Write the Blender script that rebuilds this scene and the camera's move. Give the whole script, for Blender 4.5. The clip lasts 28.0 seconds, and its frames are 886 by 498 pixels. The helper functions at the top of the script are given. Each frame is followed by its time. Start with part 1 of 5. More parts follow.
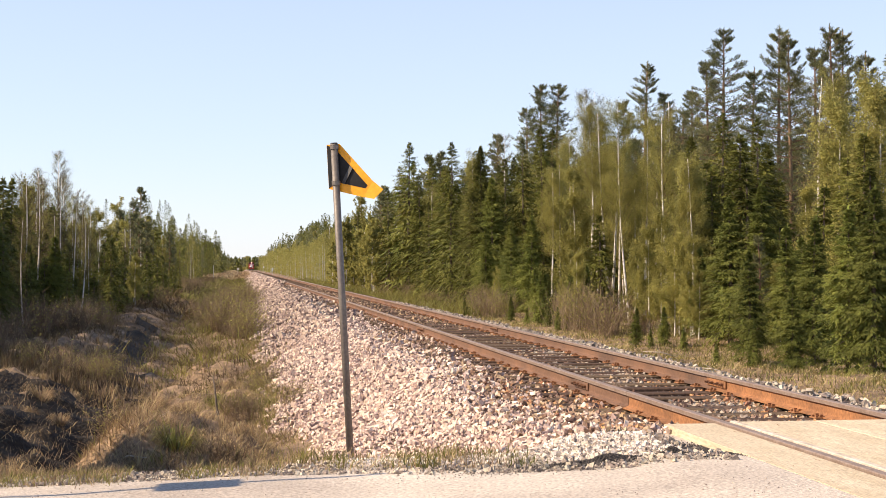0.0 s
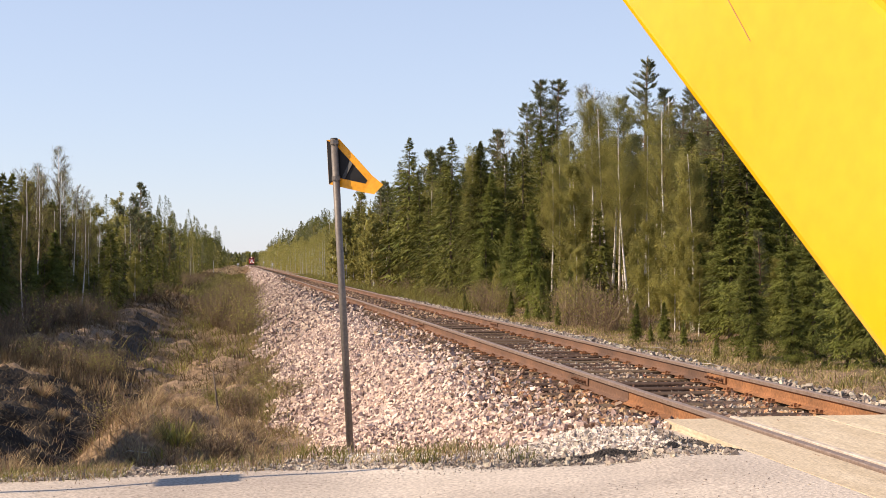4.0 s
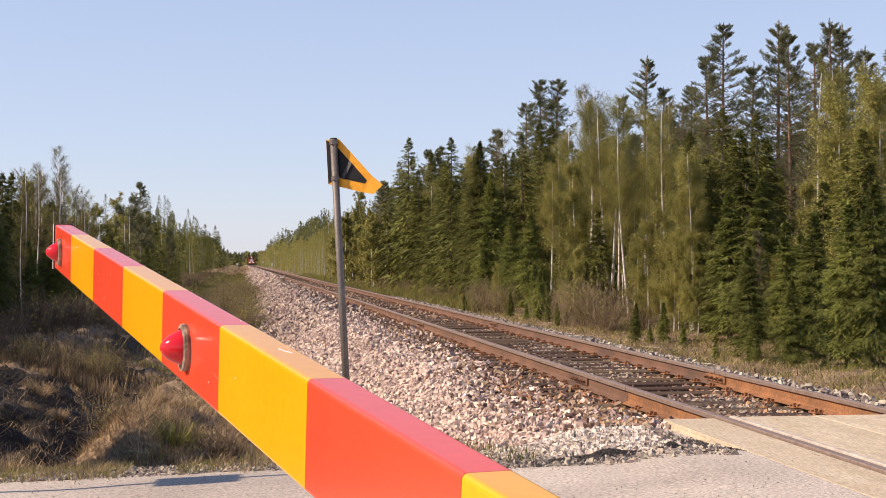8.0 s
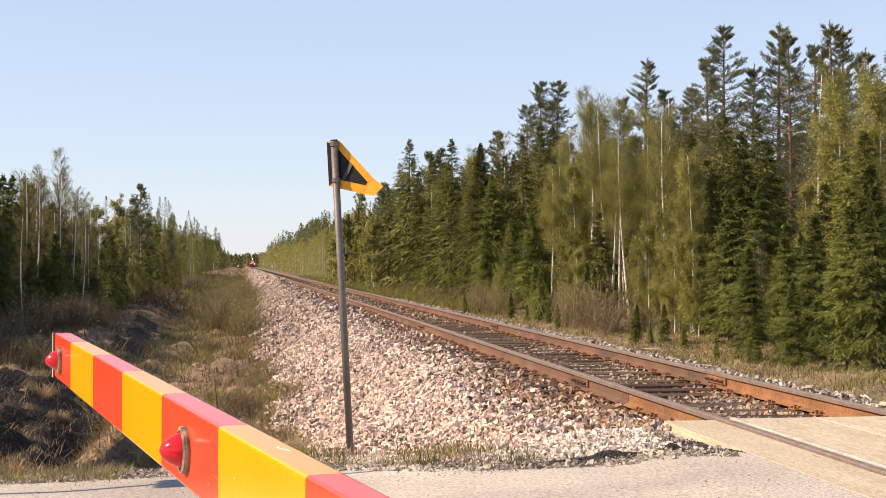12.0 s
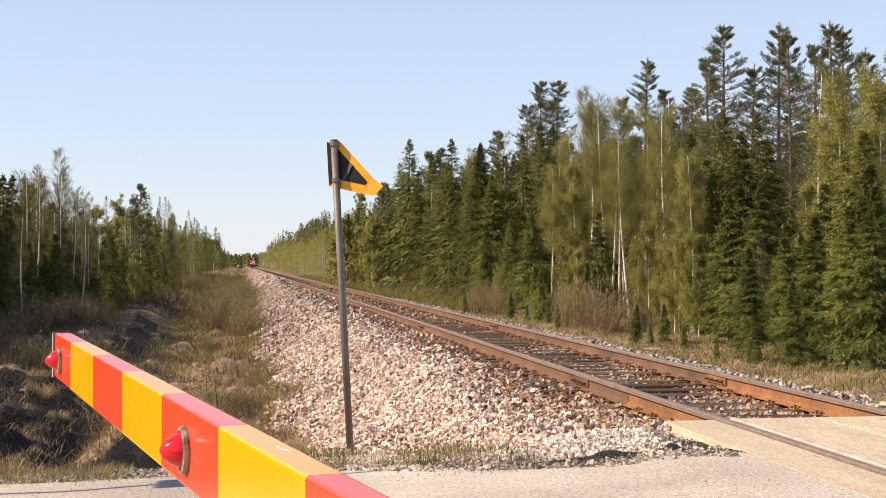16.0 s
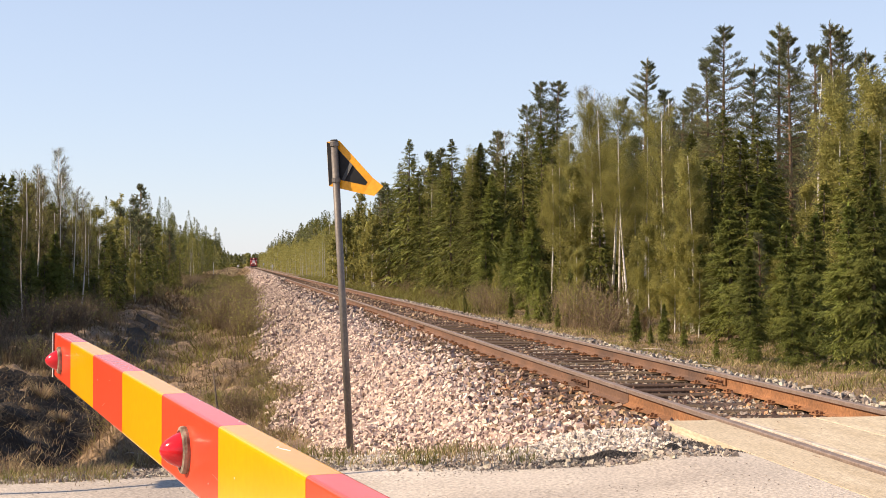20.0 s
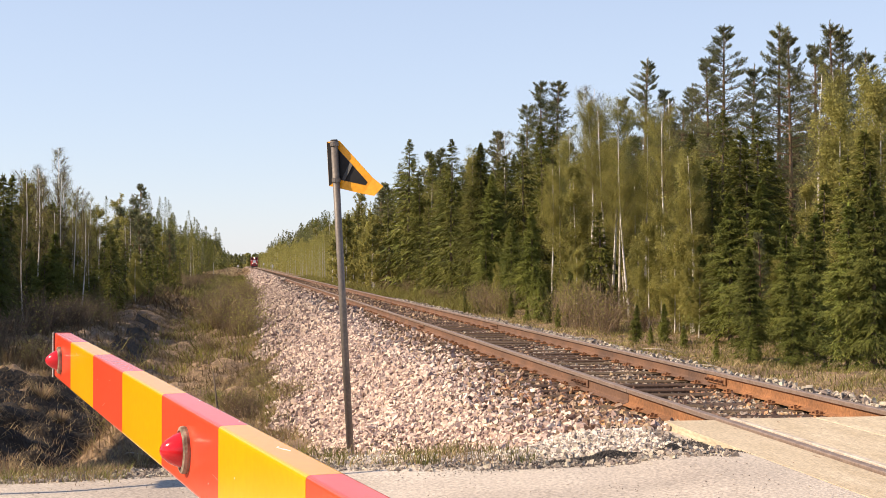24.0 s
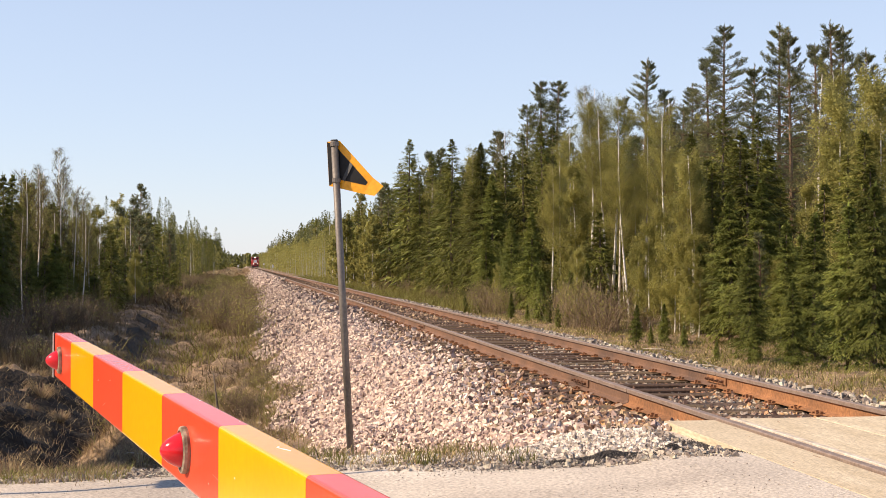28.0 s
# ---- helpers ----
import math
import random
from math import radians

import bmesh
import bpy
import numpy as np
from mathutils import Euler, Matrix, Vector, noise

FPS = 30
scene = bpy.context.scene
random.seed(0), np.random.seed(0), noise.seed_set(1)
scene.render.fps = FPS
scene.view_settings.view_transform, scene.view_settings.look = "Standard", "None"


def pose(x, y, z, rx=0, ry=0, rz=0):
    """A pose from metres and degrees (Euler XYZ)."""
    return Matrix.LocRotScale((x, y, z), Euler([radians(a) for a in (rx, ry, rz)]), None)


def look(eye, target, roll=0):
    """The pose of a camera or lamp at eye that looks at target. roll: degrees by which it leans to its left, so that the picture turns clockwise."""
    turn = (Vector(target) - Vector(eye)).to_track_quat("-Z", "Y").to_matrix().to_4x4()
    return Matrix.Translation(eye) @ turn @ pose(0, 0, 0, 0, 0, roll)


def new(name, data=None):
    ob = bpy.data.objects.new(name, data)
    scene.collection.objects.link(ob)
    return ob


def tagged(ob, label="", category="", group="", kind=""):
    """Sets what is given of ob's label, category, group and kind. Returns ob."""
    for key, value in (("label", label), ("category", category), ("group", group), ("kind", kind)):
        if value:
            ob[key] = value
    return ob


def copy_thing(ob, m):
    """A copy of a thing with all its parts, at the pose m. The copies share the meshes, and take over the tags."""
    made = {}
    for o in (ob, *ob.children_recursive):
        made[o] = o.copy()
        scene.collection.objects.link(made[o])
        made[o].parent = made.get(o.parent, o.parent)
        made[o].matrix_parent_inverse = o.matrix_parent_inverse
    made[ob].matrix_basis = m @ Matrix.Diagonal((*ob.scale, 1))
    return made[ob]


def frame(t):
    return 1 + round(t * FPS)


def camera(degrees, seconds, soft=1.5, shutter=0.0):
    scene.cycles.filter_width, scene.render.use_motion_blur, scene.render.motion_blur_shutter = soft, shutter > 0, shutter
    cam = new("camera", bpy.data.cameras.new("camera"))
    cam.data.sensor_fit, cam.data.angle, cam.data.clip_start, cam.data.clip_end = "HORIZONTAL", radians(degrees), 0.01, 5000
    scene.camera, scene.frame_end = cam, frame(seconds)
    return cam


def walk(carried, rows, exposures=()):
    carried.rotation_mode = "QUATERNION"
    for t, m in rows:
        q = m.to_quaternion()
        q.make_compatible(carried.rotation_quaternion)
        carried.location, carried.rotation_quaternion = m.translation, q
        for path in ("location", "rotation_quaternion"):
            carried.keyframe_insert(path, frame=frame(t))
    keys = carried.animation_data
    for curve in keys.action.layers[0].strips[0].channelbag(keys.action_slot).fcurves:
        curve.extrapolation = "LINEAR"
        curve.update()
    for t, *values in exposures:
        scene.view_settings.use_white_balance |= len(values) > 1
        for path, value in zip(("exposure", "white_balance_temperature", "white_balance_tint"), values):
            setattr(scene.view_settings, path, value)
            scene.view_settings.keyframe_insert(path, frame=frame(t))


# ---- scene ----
LENS = 35.1
EYE = 1.24
cam = camera(LENS, 28.0, 0.7)


def sight(right, up):
    """The camera's pose, nudged by hundredths of a degree as the tripod settles."""
    return pose(0, 0, EYE, 90.647 + up * 0.0231, 0, -8.12 - right * 0.0231)


walk(cam, [(t, sight(r, u)) for t, r, u in (
    (0, 0, 5.5), (0.5, 0, 3.5), (1, 0, 0.3), (2, 1, -0.5), (2.5, 2, -2), (3, 1, -3), (3.5, 0, -3), (5.5, 0, -2.5), (7.5, 0, -2.5),
    (8, 1, -3), (8.5, 0, -2), (9, -0.7, -1), (9.5, -0.7, 0), (10, 0, 0), (19, 0, 0), (28, -0.4, 0))],
    [(t, e + 0.02, k + 120, 16 + (6800 - k) / 60) for t, e, k in ((0, 0.60, 6800), (3.3, 0.57, 6800), (4.2, 0.25, 6650), (5.5, -0.42, 6250), (6.8, -0.42, 6250), (7.2, -0.25, 6300), (8.0, 0.22, 6550),
                                          (8.6, 0.37, 6700), (9.5, 0.42, 6800), (28, 0.42, 6800))])

# sky and sun
SUN_EL, SUN_AZ = radians(38.5), radians(-93)          # azimuth clockwise from +y
world = bpy.data.worlds.new("sky")
scene.world = world
world.use_nodes = True
wn = world.node_tree.nodes
sky = wn.new("ShaderNodeTexSky")
sky.sky_type, sky.sun_disc = "NISHITA", False
sky.sun_elevation, sky.sun_rotation = SUN_EL, SUN_AZ
sky.air_density, sky.dust_density, sky.ozone_density = 1.0, 0.2, 2.5
haze = wn.new("ShaderNodeMix")                      # thin even haze over the clear sky
haze.data_type = "RGBA"
way, parts, thin = wn.new("ShaderNodeTexCoord"), wn.new("ShaderNodeSeparateXYZ"), wn.new("ShaderNodeMapRange")
thin.interpolation_type = "SMOOTHSTEP"              # the haze lies low and thins out overhead
for socket, value in (("From Min", 0.1), ("From Max", 0.55), ("To Min", 0.58), ("To Max", 0.04)):
    thin.inputs[socket].default_value = value
world.node_tree.links.new(way.outputs["Generated"], parts.inputs[0])
world.node_tree.links.new(parts.outputs["Z"], thin.inputs["Value"])
world.node_tree.links.new(thin.outputs["Result"], haze.inputs["Factor"])
haze.inputs["B"].default_value = (4.0, 4.9, 6.4, 1)
world.node_tree.links.new(sky.outputs[0], haze.inputs["A"])
world.node_tree.links.new(haze.outputs["Result"], wn["Background"].inputs[0])
wn["Background"].inputs[1].default_value = 0.12
sun = new("sun", bpy.data.lights.new("sun", "SUN"))
sun.data.energy, sun.data.angle, sun.data.color = 5.0, radians(0.53), (1.0, 0.83, 0.60)
sun_way = Vector((math.sin(SUN_AZ) * math.cos(SUN_EL), math.cos(SUN_AZ) * math.cos(SUN_EL), math.sin(SUN_EL)))
sun.matrix_world = look(sun_way * 60, (0, 0, 0))


# ---- materials ----
def surface(name, c1, c2, rough=0.8, scale=3.0, fine=0.35, fine_scale=40.0, bump=0.3, metal=0.0, vary=0.0, island=0.0, through_light=0.0,
            spec=0.5, gap=0.01, contrast=1.0, coord="Object", stretch=None):
    """Two tones mixed by broad noise, broken by fine noise, with relief; vary: by object, island: by loose piece."""
    m = bpy.data.materials.new(name)
    m.use_nodes = True
    n, li = m.node_tree.nodes, m.node_tree.links
    b = n["Principled BSDF"]
    b.inputs["Roughness"].default_value, b.inputs["Metallic"].default_value = rough, metal
    b.inputs["Specular IOR Level"].default_value = spec
    tc = n.new("ShaderNodeTexCoord")
    source = tc.outputs[coord]
    if stretch:                                     # grain drawn out along one way
        draw = n.new("ShaderNodeMapping")
        draw.inputs["Scale"].default_value = stretch
        li.new(source, draw.inputs["Vector"])
        source = draw.outputs["Vector"]
    broad, small = n.new("ShaderNodeTexNoise"), n.new("ShaderNodeTexNoise")
    for node, s, d in ((broad, scale, 4), (small, fine_scale, 3)):
        node.inputs["Scale"].default_value, node.inputs["Detail"].default_value = s, d
        li.new(source, node.inputs["Vector"])
    ramp = n.new("ShaderNodeMapRange")
    ramp.inputs["From Min"].default_value, ramp.inputs["From Max"].default_value = 0.5 - 0.2 / contrast, 0.5 + 0.2 / contrast
    li.new(broad.outputs["Fac"], ramp.inputs["Value"])
    mix = n.new("ShaderNodeMix")
    mix.data_type = "RGBA"
    mix.inputs["A"].default_value, mix.inputs["B"].default_value = (*c1, 1), (*c2, 1)
    li.new(ramp.outputs["Result"], mix.inputs["Factor"])
    value = n.new("ShaderNodeMapRange")
    value.inputs["From Min"].default_value, value.inputs["From Max"].default_value = 0.3, 0.7
    value.inputs["To Min"].default_value, value.inputs["To Max"].default_value = 1 - fine, 1 + fine
    li.new(small.outputs["Fac"], value.inputs["Value"])
    hsv = n.new("ShaderNodeHueSaturation")
    li.new(mix.outputs["Result"], hsv.inputs["Color"])
    last = value.outputs["Result"]
    for amount, node, out in ((vary, "ShaderNodeObjectInfo", "Random"), (island, "ShaderNodeNewGeometry", "Random Per Island")):
        if amount:
            info, span, times = n.new(node), n.new("ShaderNodeMapRange"), n.new("ShaderNodeMath")
            span.inputs["To Min"].default_value, span.inputs["To Max"].default_value = 1 - amount, 1 + amount
            times.operation = "MULTIPLY"
            li.new(info.outputs[out], span.inputs["Value"])
            li.new(span.outputs["Result"], times.inputs[0])
            li.new(last, times.inputs[1])
            last = times.outputs[0]
            hue = n.new("ShaderNodeMapRange")
            hue.inputs["To Min"].default_value, hue.inputs["To Max"].default_value = 0.5 - amount * 0.05, 0.5 + amount * 0.05
            li.new(info.outputs[out], hue.inputs["Value"])
            li.new(hue.outputs["Result"], hsv.inputs["Hue"])
    li.new(last, hsv.inputs["Value"])
    li.new(hsv.outputs["Color"], b.inputs["Base Color"])
    if bump:
        bp = n.new("ShaderNodeBump")
        bp.inputs["Strength"].default_value, bp.inputs["Distance"].default_value = bump, gap
        li.new(small.outputs["Fac"], bp.inputs["Height"])
        li.new(bp.outputs["Normal"], b.inputs["Normal"])
    if through_light:
        tr, mx = n.new("ShaderNodeBsdfTranslucent"), n.new("ShaderNodeMixShader")
        mx.inputs["Fac"].default_value = through_light
        li.new(hsv.outputs["Color"], tr.inputs["Color"])
        li.new(b.outputs[0], mx.inputs[1])
        li.new(tr.outputs[0], mx.inputs[2])
        li.new(mx.outputs[0], n["Material Output"].inputs["Surface"])
    return m


def glowing(name, colour, strength):
    m = bpy.data.materials.new(name)
    m.use_nodes = True
    b = m.node_tree.nodes["Principled BSDF"]
    b.inputs["Base Color"].default_value = (*colour, 1)
    b.inputs["Emission Color"].default_value, b.inputs["Emission Strength"].default_value = (*colour, 1), strength
    return m


M = {
    "spruce": surface("spruce_needles", (0.062, 0.074, 0.017), (0.205, 0.203, 0.046), 0.6, 0.5, 0.4, 9, 0, vary=0.3, island=0.35, through_light=0.07, spec=0.15),
    "young_spruce": surface("young_spruce_needles", (0.105, 0.128, 0.03), (0.25, 0.262, 0.062), 0.6, 0.5, 0.3, 9, 0, vary=0.3, island=0.25, through_light=0.14, spec=0.15),
    "pine": surface("pine_needles", (0.125, 0.138, 0.066), (0.235, 0.235, 0.112), 0.6, 0.6, 0.3, 9, 0, vary=0.2, island=0.25, through_light=0.22, spec=0.25),
    "birch": surface("young_birch_leaves", (0.28, 0.265, 0.08), (0.40, 0.37, 0.122), 0.6, 0.35, 0.2, 5, 0, vary=0.2, island=0.15, through_light=0.42, spec=0.1),
    "twig": surface("bare_twigs", (0.07, 0.048, 0.032), (0.15, 0.11, 0.075), 0.9, 1, 0.3, 20, 0, vary=0.2, island=0.25),
    "brush": surface("dry_brushwood", (0.15, 0.105, 0.068), (0.30, 0.22, 0.145), 0.9, 1, 0.3, 20, 0, vary=0.2, island=0.3),
    "birch_bark": surface("birch_bark", (0.84, 0.81, 0.77), (0.66, 0.61, 0.55), 0.8, 4.5, 0.3, 6, 0.4, vary=0.1, contrast=1.2, stretch=(1, 1, 2.5)),
    "pine_bark": surface("pine_bark", (0.15, 0.095, 0.065), (0.25, 0.15, 0.09), 0.9, 2, 0.4, 18, 0.6, vary=0.15),
    "spruce_bark": surface("spruce_bark", (0.10, 0.075, 0.055), (0.17, 0.13, 0.10), 0.9, 2, 0.4, 18, 0.6, vary=0.15),
    "ground": surface("dry_meadow_earth", (0.13, 0.088, 0.056), (0.30, 0.21, 0.132), 0.95, 0.9, 0.5, 9, 0.9, gap=0.06),
    # near-black earth tone that paints the deep shade of the ditch
    "ditch_shade": surface("painted_ditch_shade", (0.010, 0.007, 0.004), (0.04, 0.027, 0.015), 0.95, 1.6, 0.5, 12, 1.0, gap=0.08),
    "straw": surface("dry_straw", (0.27, 0.19, 0.105), (0.46, 0.34, 0.20), 0.85, 0.5, 0.25, 5, 0, island=0.45, through_light=0.25),
    "bleached": surface("bleached_straw", (0.38, 0.29, 0.145), (0.58, 0.46, 0.245), 0.85, 0.5, 0.25, 5, 0, island=0.4, through_light=0.25),
    "brown_sedge": surface("withered_brown_sedge", (0.085, 0.058, 0.03), (0.20, 0.14, 0.07), 0.85, 0.5, 0.25, 5, 0, island=0.4, through_light=0.1),
    "grass": surface("fresh_grass", (0.14, 0.14, 0.03), (0.25, 0.225, 0.062), 0.75, 0.4, 0.25, 5, 0, island=0.4, through_light=0.3),
    "road": surface("gravel_road", (0.385, 0.335, 0.29), (0.60, 0.535, 0.46), 0.95, 0.6, 0.35, 45, 0.7, gap=0.012),
    # granite darkened well below its stones, painting the shade in their gaps
    "ballast": surface("granite_gap_shade", (0.07, 0.048, 0.038), (0.15, 0.105, 0.083), 0.95, 1.2, 0.75, 17, 1.0, gap=0.05),
    "oily": surface("oily_track_bed", (0.07, 0.045, 0.032), (0.15, 0.09, 0.06), 0.95, 1.5, 0.6, 20, 1.0, gap=0.05),
    "stone": surface("pink_granite", (0.415, 0.315, 0.268), (0.58, 0.46, 0.395), 0.9, 2, 0.2, 50, 0.2, vary=0.35, island=0.5),
    "grey_stone": surface("pale_granite", (0.36, 0.30, 0.245), (0.52, 0.445, 0.37), 0.9, 2, 0.2, 50, 0.2, vary=0.3, island=0.45),
    "rusty_stone": surface("rust_stained_granite", (0.22, 0.135, 0.085), (0.37, 0.265, 0.20), 0.9, 2, 0.2, 50, 0.2, island=0.5),
    "pale_rubble": surface("pale_rubble", (0.56, 0.485, 0.42), (0.74, 0.66, 0.585), 0.9, 2, 0.2, 50, 0.2, island=0.4),
    "orange_stone": surface("rust_dusted_granite", (0.36, 0.18, 0.09), (0.52, 0.30, 0.17), 0.9, 2, 0.25, 50, 0.2, island=0.4),
    "rust": surface("rusty_steel", (0.11, 0.064, 0.045), (0.21, 0.112, 0.068), 0.85, 1.2, 0.25, 30, 0.3),
    "fresh_rust": surface("orange_rusty_steel", (0.20, 0.095, 0.045), (0.36, 0.165, 0.07), 0.9, 2.5, 0.3, 30, 0.3),
    "dull_stone": surface("weathered_granite", (0.26, 0.22, 0.18), (0.47, 0.40, 0.335), 0.9, 2, 0.2, 50, 0.2, island=0.55),
    "head": surface("worn_rail_steel", (0.22, 0.16, 0.13), (0.30, 0.23, 0.19), 0.6, 5, 0.2, 40, 0.1, metal=0.15),
    "dark_iron": surface("dark_rusty_iron", (0.10, 0.05, 0.03), (0.22, 0.10, 0.05), 0.9, 8, 0.3, 40, 0.3),
    "sleeper": surface("tarred_timber", (0.065, 0.043, 0.03), (0.13, 0.088, 0.06), 0.95, 2.5, 0.4, 30, 0.5, vary=0.3, spec=0.2),
    "deck": surface("sandy_timber_deck", (0.46, 0.375, 0.25), (0.64, 0.55, 0.41), 0.9, 5, 0.22, 60, 0.5, vary=0.06, stretch=(1, 0.2, 1), contrast=0.6),
    "asphalt": surface("old_asphalt", (0.035, 0.031, 0.03), (0.085, 0.075, 0.07), 0.9, 3, 0.35, 50, 0.6, island=0.4),
    "red": surface("red_film", (0.79, 0.075, 0.034), (0.85, 0.095, 0.043), 0.20, 1.5, 0.04, 60, 0.02, gap=0.002, spec=0.5),
    "yellow": surface("yellow_film", (0.86, 0.385, 0.004), (0.92, 0.445, 0.008), 0.20, 1.5, 0.04, 60, 0.02, gap=0.002, spec=0.5),
    "white": surface("white_paint", (0.75, 0.74, 0.72), (0.8, 0.8, 0.78), 0.5, 3, 0.1, 30, 0.05),
    "lamp_red": surface("red_lens", (0.60, 0.012, 0.02), (0.70, 0.02, 0.03), 0.12, 2, 0.05, 20, 0.0),
    "rubber": surface("weathered_rubber_ring", (0.10, 0.06, 0.035), (0.40, 0.33, 0.25), 0.8, 30, 0.4, 90, 0.3),
    "zinc": surface("weathered_steel_tube", (0.12, 0.105, 0.095), (0.20, 0.178, 0.16), 0.55, 3, 0.2, 40, 0.1, metal=0.2),
    "black": surface("black_film", (0.012, 0.012, 0.014), (0.02, 0.02, 0.022), 0.55, 4, 0.2, 30, 0.02, spec=0.25),
    "amber": surface("amber_film", (0.80, 0.34, 0.012), (0.88, 0.40, 0.02), 0.4, 4, 0.1, 30, 0.02),
    "train_red": surface("train_red_paint", (0.45, 0.03, 0.03), (0.52, 0.05, 0.04), 0.45, 2, 0.1, 10, 0.0),
    "dark": surface("dark_grey_metal", (0.04, 0.04, 0.042), (0.07, 0.07, 0.07), 0.6, 2, 0.2, 10, 0.0),
    "grey": surface("grey_housing_paint", (0.34, 0.35, 0.35), (0.40, 0.41, 0.41), 0.55, 2, 0.1, 20, 0.05),
    "glass": surface("dark_glass", (0.02, 0.025, 0.03), (0.03, 0.03, 0.035), 0.08, 1, 0.05, 5, 0.0),
    "lamp": glowing("head_lamp", (1.0, 0.88, 0.66), 8.0),
    "dry_wood": surface("dead_wood", (0.42, 0.36, 0.30), (0.58, 0.52, 0.45), 0.9, 4, 0.2, 20, 0.1),
}


# ---- building helpers ----
def mesh(name, verts, faces, mats, slots=None, smooth=False):
    me = bpy.data.meshes.new(name)
    me.from_pydata(verts if isinstance(verts, list) else verts.tolist(), [], faces if isinstance(faces, list) else faces.tolist())
    for m in (mats if isinstance(mats, (list, tuple)) else [mats]):
        me.materials.append(m)
    if slots is not None:
        me.polygons.foreach_set("material_index", np.asarray(slots, dtype=np.int32))
    if smooth:
        me.polygons.foreach_set("use_smooth", np.ones(len(me.polygons), dtype=bool))
    me.update()
    return me


def part(name, bm, material, parent=None, label="", at=None, smooth=False):
    """Links a bmesh or a finished mesh as one object under a thing or a part."""
    if isinstance(bm, bmesh.types.BMesh):
        me = bpy.data.meshes.new(name)
        bm.to_mesh(me)
        bm.free()
        me.materials.append(material)
        if smooth:
            me.polygons.foreach_set("use_smooth", np.ones(len(me.polygons), dtype=bool))
    else:
        me = bm
    ob = new(name, me)
    ob.parent = parent
    if at is not None:
        ob.matrix_basis = at
    if label:
        tagged(ob, label)
    return ob


def thing(name, label, category, group="", kind="", at=None):
    ob = tagged(new(name), label, category, group, kind)
    if at is not None:
        ob.matrix_basis = at
    return ob


def box(x0, x1, y0, y1, z0, z1, bevel=0.0, seg=1):
    bm = bmesh.new()
    bmesh.ops.create_cube(bm, size=1, matrix=Matrix.Translation(((x0 + x1) / 2, (y0 + y1) / 2, (z0 + z1) / 2)) @ Matrix.Diagonal((x1 - x0, y1 - y0, z1 - z0, 1)))
    if bevel:
        bmesh.ops.bevel(bm, geom=bm.edges[:], offset=bevel, segments=seg, affect="EDGES", profile=0.6)
    return bm


def tube(path, radii, sides=8, cap=True):
    """Rings of vertices along a path: arrays of vertices and faces."""
    path = np.asarray(path, float)
    v, f = [], []
    for i, (p, r) in enumerate(zip(path, radii)):
        d = path[min(i + 1, len(path) - 1)] - path[max(i - 1, 0)]
        d /= max(np.linalg.norm(d), 1e-9)
        a = np.cross(d, (0.0, 0.0, 1.0) if abs(d[2]) < 0.9 else (1.0, 0.0, 0.0))
        a /= np.linalg.norm(a)
        c = np.cross(d, a)
        for k in range(sides):
            w = 2 * math.pi * k / sides
            v.append((p + r * (math.cos(w) * a + math.sin(w) * c)).tolist())
    for i in range(len(path) - 1):
        for k in range(sides):
            k2 = (k + 1) % sides
            f.append([i * sides + k, i * sides + k2, (i + 1) * sides + k2, (i + 1) * sides + k])
    if cap:
        f.append(list(range(sides))[::-1])
        f.append([(len(path) - 1) * sides + k for k in range(sides)])
    return v, f


def tube_mesh(name, path, radii, mat, sides=8, smooth=True):
    v, f = tube(path, radii, sides)
    return mesh(name, v, f, mat, smooth=smooth)


def lathe(profile, sides=20):
    """A turned bmesh round local z from (radius, height) pairs."""
    bm = bmesh.new()
    rings = [[bm.verts.new((r * math.cos(2 * math.pi * k / sides), r * math.sin(2 * math.pi * k / sides), z)) for k in range(sides)] for r, z in profile]
    for a, b in zip(rings, rings[1:]):
        for k in range(sides):
            bm.faces.new((a[k], a[(k + 1) % sides], b[(k + 1) % sides], b[k]))
    bm.faces.new(rings[0][::-1])
    bm.faces.new(rings[-1])
    return bm


def prism(points, y0, y1):
    """A plate with the outline points (x, z), from y0 to y1."""
    bm = bmesh.new()
    a = [bm.verts.new((x, y0, z)) for x, z in points]
    b = [bm.verts.new((x, y1, z)) for x, z in points]
    bm.faces.new(a), bm.faces.new(b[::-1])
    for i in range(len(a)):
        j = (i + 1) % len(a)
        bm.faces.new((a[j], a[i], b[i], b[j]))
    bmesh.ops.recalc_face_normals(bm, faces=bm.faces[:])
    return bm


# ---- lie of the land: x across the track, y along it, rail tops at z 0 ----
TRACK, GAUGE = 4.64, 0.8
NEAR_RAIL, FAR_RAIL = TRACK - GAUGE, TRACK + GAUGE


def edge_far(x):
    return np.interp(x, [-40, -14, -6, -3.2, -2.4, -1.7, -0.4, 0.8, 1.1, 1.85, 2.5, 3.3, 6, 7.5, 12, 40], [-20, 0, 6.2, 8.9, 10.1, 10.3, 10.15, 10.15, 10.0, 9.7, 9.5, 9.35, 10.6, 10.6, 11, 13])


def edge_near(x):
    return np.interp(x, [-40, -14, -3, 0, 3.3, 8, 40], [-27, -8, -0.5, 0.9, 1.3, 1.3, 2])


def road_level(x):
    return np.interp(x, [-40, -14, -6, -1.5, 0.8, 3.0, 6.3, 8, 20, 60], [-1.0, -0.6, -0.4, -0.26, -0.17, -0.045, -0.05, -0.12, -0.7, -0.8])


def rubble_depth(x):
    """How far the pale rubble reaches from the road towards the ballast."""
    return 0.4 + 1.6 * step((x - 0.8) / 1.2) * (1 - 0.25 * step((x - 2.4) / 0.8))


